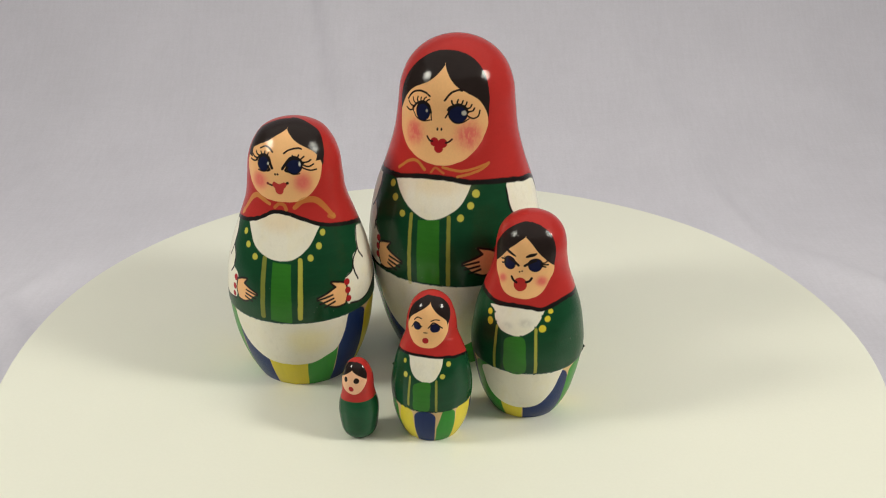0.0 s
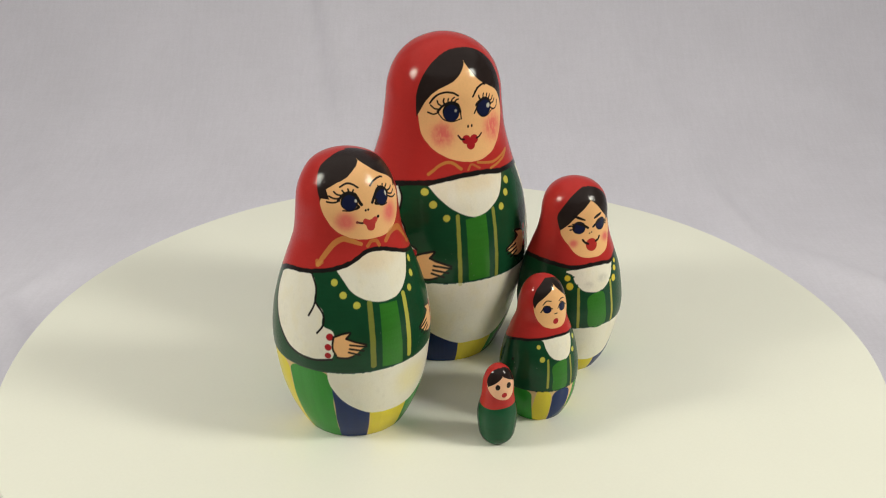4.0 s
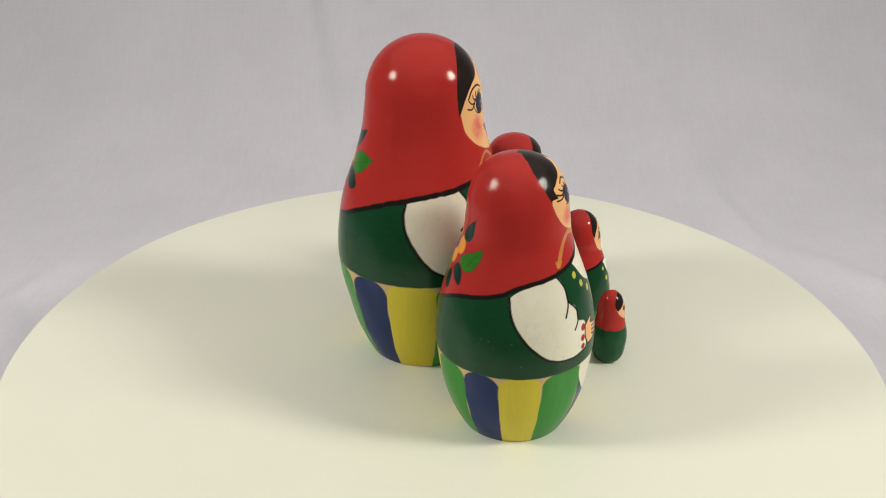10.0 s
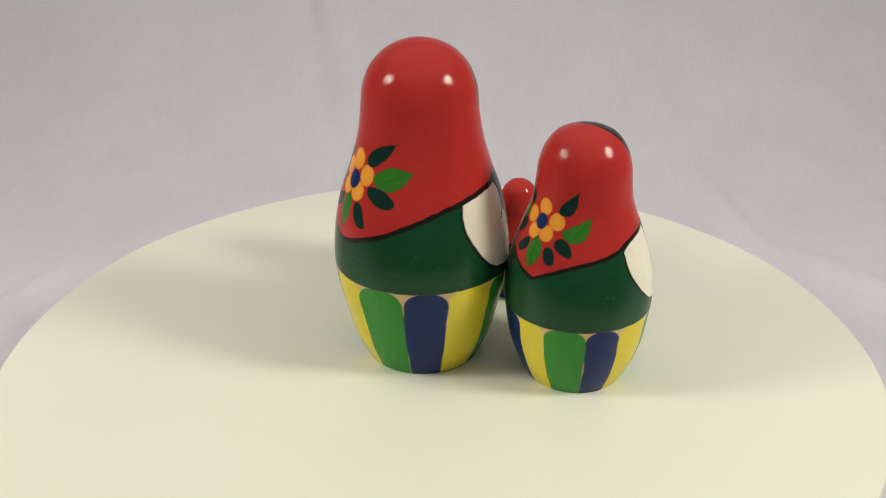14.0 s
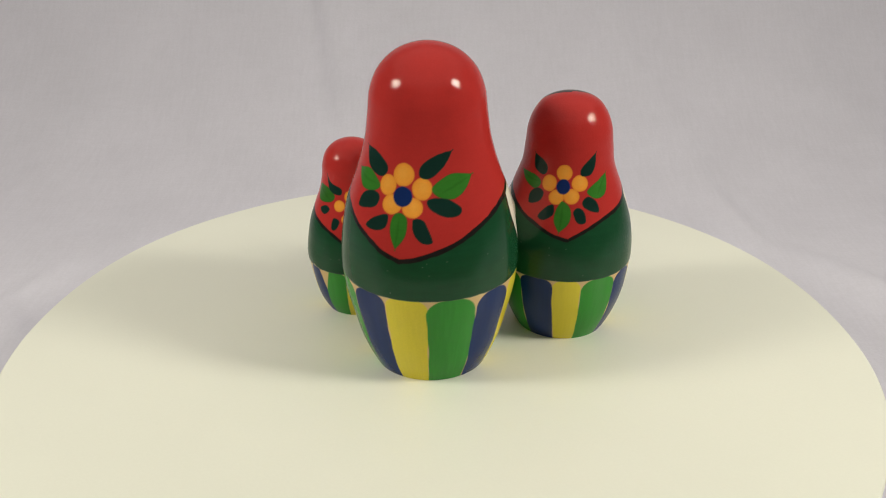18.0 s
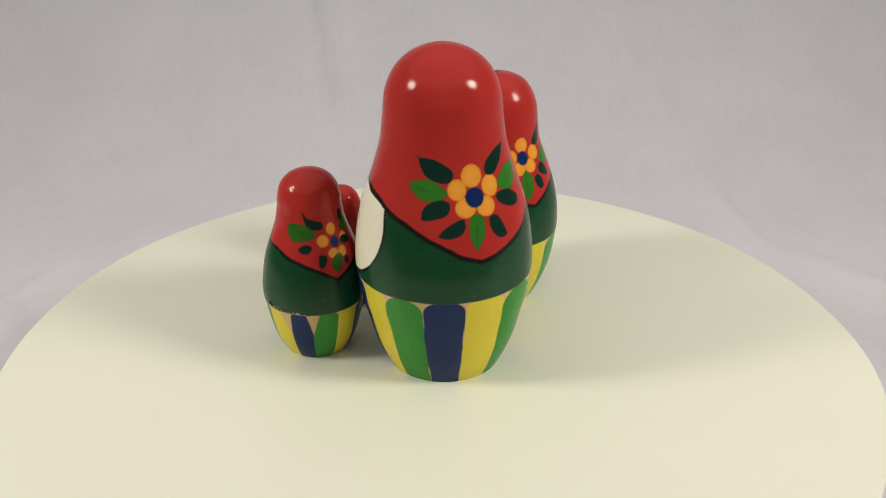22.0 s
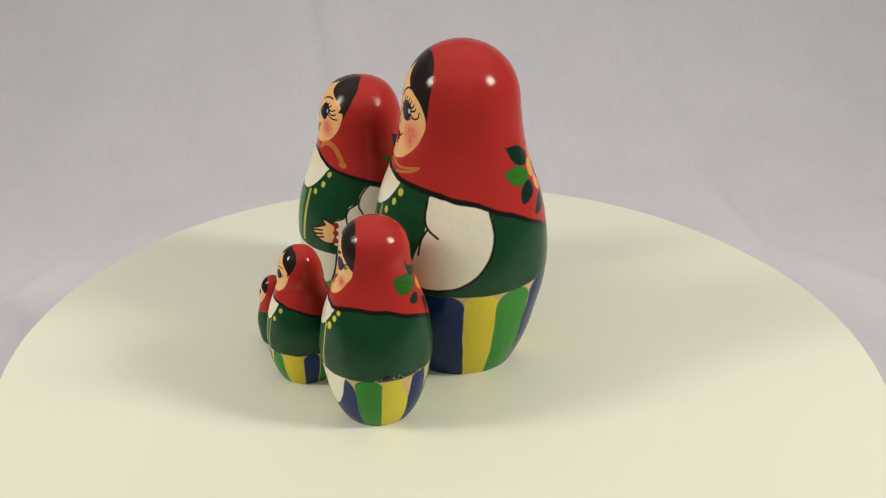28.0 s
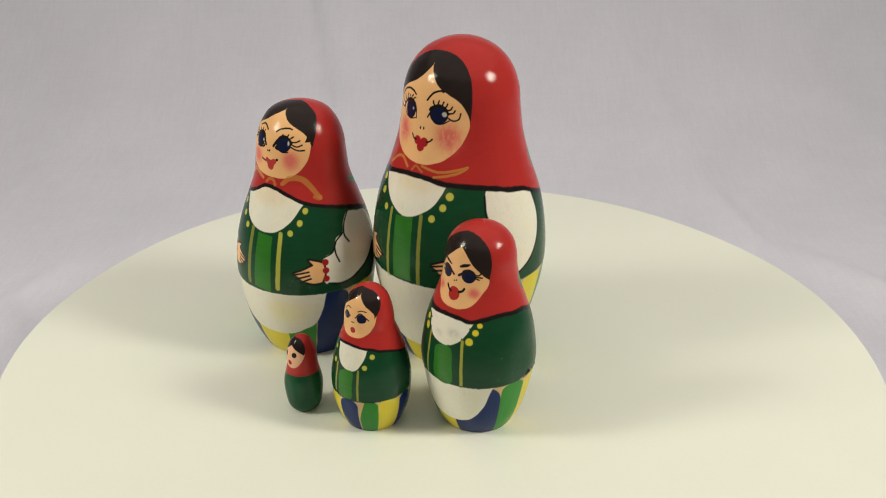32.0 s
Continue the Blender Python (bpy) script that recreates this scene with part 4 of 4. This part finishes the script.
    c.line(((9.2, 0.8462), (16.9, 0.855), (26.4, 0.863)), 0.95, INK, taper=0.5)
    c.dot(2.6, 0.7195, 2.4, 2.4, RED)
    c.line(((-11.6, 0.7454), (-8.3, 0.7323), (-3.5, 0.7248)), 0.72, INK)
    c.line(((10.9, 0.7313), (15.9, 0.7374), (19.3, 0.7497)), 0.72, INK)


def paint_fourth(c):
    c.ease = (5, 0, 1)
    c.lay(np.ones(c.A.shape), GREEN)
    stripes(c, 0.279, [-40.0, -10.6, 21.0, 52.0, 85.0, 111.0, 140.0, 170.0, 200.0, 230.0, 258.0, 286.0], "yY", None, 0.00012)
    c.blob(((21, 0.273), (31, 0.273), (21.5, 0.12)), BARE, smooth=False)
    c.blob(((-40.5, 0.273), (-33, 0.273), (-40, 0.13)), BARE, smooth=False)
    c.blob(((-30.8, 0.6483), (-26.4, 0.6194), (-20, 0.5628), (-9.5, 0.5095), (6.8, 0.4851), (21.1, 0.5081), (32.7, 0.5796), (36.4, 0.6226), (39.4, 0.6634)), WHITE)
    c.blob(((-10.4, 0.4635), (12.7, 0.4856), (13.6, 0.391), (11.1, 0.2894), (-9.4, 0.2811), (-10.9, 0.3736)), LEAF)
    c.line(((-18.2, 0.5039), (-18.3, 0.3112)), .8, LIME, amount=.6)
    c.line(((22.5, 0.4957), (21.9, 0.2843)), .8, LIME, amount=.5)
    c.dot(-34.5, 0.5862, .7, .8, LIME)
    c.dot(-27.3, 0.5088, .9, 1.0, LIME)
    c.dot(45.7, 0.5899, .9, .9, LIME)
    c.dot(32.6, 0.5209, .9, .9, LIME)
    c.aged(4.0)
    c.nicks(0.279, -45, 55, 4)
    c.specks(4, 8)
    shawl(c, ((-180, .50), (-120, .545), (-80, .60), (-47, .628), (-33, .6355), (-3.5, .65), (21, .642), (46, .633), (59, .618), (78, .605), (92, .585), (121, .545), (150, .52)), 0.9)
    c.blob(((-57.9, 0.848), (-46.7, 0.7581), (-23.7, 0.7099), (3.5, 0.6958), (26.9, 0.7062), (47.6, 0.7544), (59.9, 0.8339), (60.6, 0.938), (11.2, 0.9782), (-54, 0.94)), SKIN)
    c.blob(((-54, 0.828), (-62, 0.872), (-61, 0.925), (-54, 0.962), (-22.9, 0.9941), (66.6, 0.9854), (80.7, 0.9394), (71.9, 0.8815), (55.4, 0.827), (55.4, 0.827), (53.2, 0.863), (36, 0.9031), (21.6, 0.9407), (12.6, 0.9687), (12.6, 0.9687), (-3.1, 0.9435), (-23.4, 0.914), (-48, 0.868), (-54, 0.828)), HAIR)
    c.dot(-20.1, 0.8308, 1.55, 1.4, INK)
    c.dot(-20.1, 0.8308, 1.45, 1.3, IRIS)
    c.dot(24.2, 0.8269, 1.75, 1.6, INK)
    c.dot(24.2, 0.8269, 1.65, 1.5, IRIS)
    c.line(((-37.4, 0.8091), (-25.9, 0.8514), (-6.6, 0.8327)), 0.43, INK)
    c.line(((8.3, 0.8272), (22, 0.8606), (41.7, 0.8194)), 0.43, INK)
    c.line(((-33.1, 0.8591), (-23.2, 0.8822), (-9.6, 0.8806)), 0.39, INK)
    c.line(((14.8, 0.8703), (25.1, 0.8795), (35.9, 0.8727)), 0.39, INK)
    c.line(((-1.4, 0.7946), (5.7, 0.7952)), 0.37, INK)
    c.dot(2.3, 0.7418, 1.1, 1.1, CRIMSON)
    c.burr(-76, 0.47, 0.5, 0.35)


def paint_smallest(c):
    c.lay(np.ones(c.A.shape), (0.012, 0.082, 0.034))
    c.edge(((-60, 0.519), (-9, 0.539), (57, 0.549), (120, 0.544), (180, 0.539)), RED)
    c.blob(((-67.2, 0.7894), (-38.2, 0.681), (1.3, 0.6393), (32.2, 0.6644), (58.6, 0.7672), (65.8, 0.8355), (51.7, 0.9343), (-16.9, 0.9606), (-68.7, 0.8841)), (0.86, 0.50, 0.31))
    c.blob(((-63.7, 0.7813), (-76, 0.8701), (-51.7, 0.9733), (51.3, 0.9768), (71.4, 0.893), (63.4, 0.81), (63.4, 0.81), (43.3, 0.8459), (20.1, 0.8812), (-1.3, 0.9119), (-1.3, 0.9119), (-21.3, 0.8682), (-63.7, 0.7813)), HAIR)
    c.dot(-24.4, 0.7996, .8, 1.0, HAIR)
    c.dot(21.6, 0.8084, 1.0, 1.05, HAIR)
    c.dot(0.2, 0.7025, .95, .95, CRIMSON)


def put_doll(label, brush, x, y, H, lx, ly, front, seam, cell, radii):
    """A painted nesting doll turned to a profile: its place on the disc, height, lean, front and seam."""
    k = 0.346
    c = Coat(H * k, radii, cell)
    brush(c)
    c.strokes(seam, 70)
    coat = SATIN if brush in (paint_second, paint_third) else LACQUER
    ob = tagged(c.body("nesting_doll", coat, seam), label, "nesting doll", group="nesting doll family")
    stand = pose(x * k, y * k, 0) @ Matrix.Rotation(radians(lx), 4, "Y") @ Matrix.Rotation(radians(-ly), 4, "X") @ pose(0, 0, 0, 0, 0, front)
    ob.matrix_world = stand
    return ob, stand


FIRST = put_doll("largest nesting doll, red shawl, green vest, striped skirt, glossy", paint_largest, 0.0144, 0.0166, 0.3703, 0.53, -0.19, -107.8, 0.324, 0.00024,
                 (0.175, 0.195, 0.219, 0.24, 0.261, 0.268, 0.261, 0.243, 0.211, 0.185, 0.1735, 0.1645, 0.138, 0.0975, 0))
SECOND = put_doll("second nesting doll, red shawl, white puffed sleeves, striped skirt", paint_second, -0.1577, -0.0379, 0.2942, 0.35, 0.49, -102.7, 0.317, 0.00021,
                  (0.183, 0.205, 0.231, 0.255, 0.269, 0.276, 0.268, 0.247, 0.215, 0.183, 0.172, 0.163, 0.139, 0.105, 0))
THIRD = put_doll("middle nesting doll, red shawl, green vest chipped at its seam", paint_third, 0.0913, -0.1180, 0.2238, 0.14, 0.22, -111.9, 0.308, 0.0002,
                 (0.162, 0.187, 0.214, 0.236, 0.254, 0.265, 0.257, 0.241, 0.2115, 0.180, 0.164, 0.1575, 0.137, 0.0995, 0))
FOURTH = put_doll("small nesting doll with rosy lips, red shawl and striped skirt", paint_fourth, -0.0095, -0.1655, 0.1589, -0.02, -0.40, -105.5, 0.279, 0.00017,
                  (0.181, 0.204, 0.229, 0.25, 0.258, 0.26, 0.248, 0.229, 0.199, 0.166, 0.158, 0.144, 0.12, 0.085, 0))
FIFTH = put_doll("tiny solid nesting doll, plain green body and red shawl", paint_smallest, -0.0842, -0.1795, 0.0898, 0.00, 0.00, -111.8, None, 0.00014,
                 (0.12, 0.165, 0.197, 0.213, 0.224, 0.229, 0.22, 0.198, 0.182, 0.178, 0.17, 0.148, 0.118, 0.081, 0))


def motions():
    """The board turns steadily and carries the dolls."""
    times = [i * 0.5 for i in range(65)]
    walk(platter, [(t, pose(0, 0, -TABLE - 0.0015, 0, 0, turn(t))) for t in times])
    for ob, stand in (FIRST, SECOND, THIRD, FOURTH, FIFTH):
        walk(ob, [(t, pose(0, 0, 0, 0, 0, turn(t)) @ stand) for t in times])


motions()
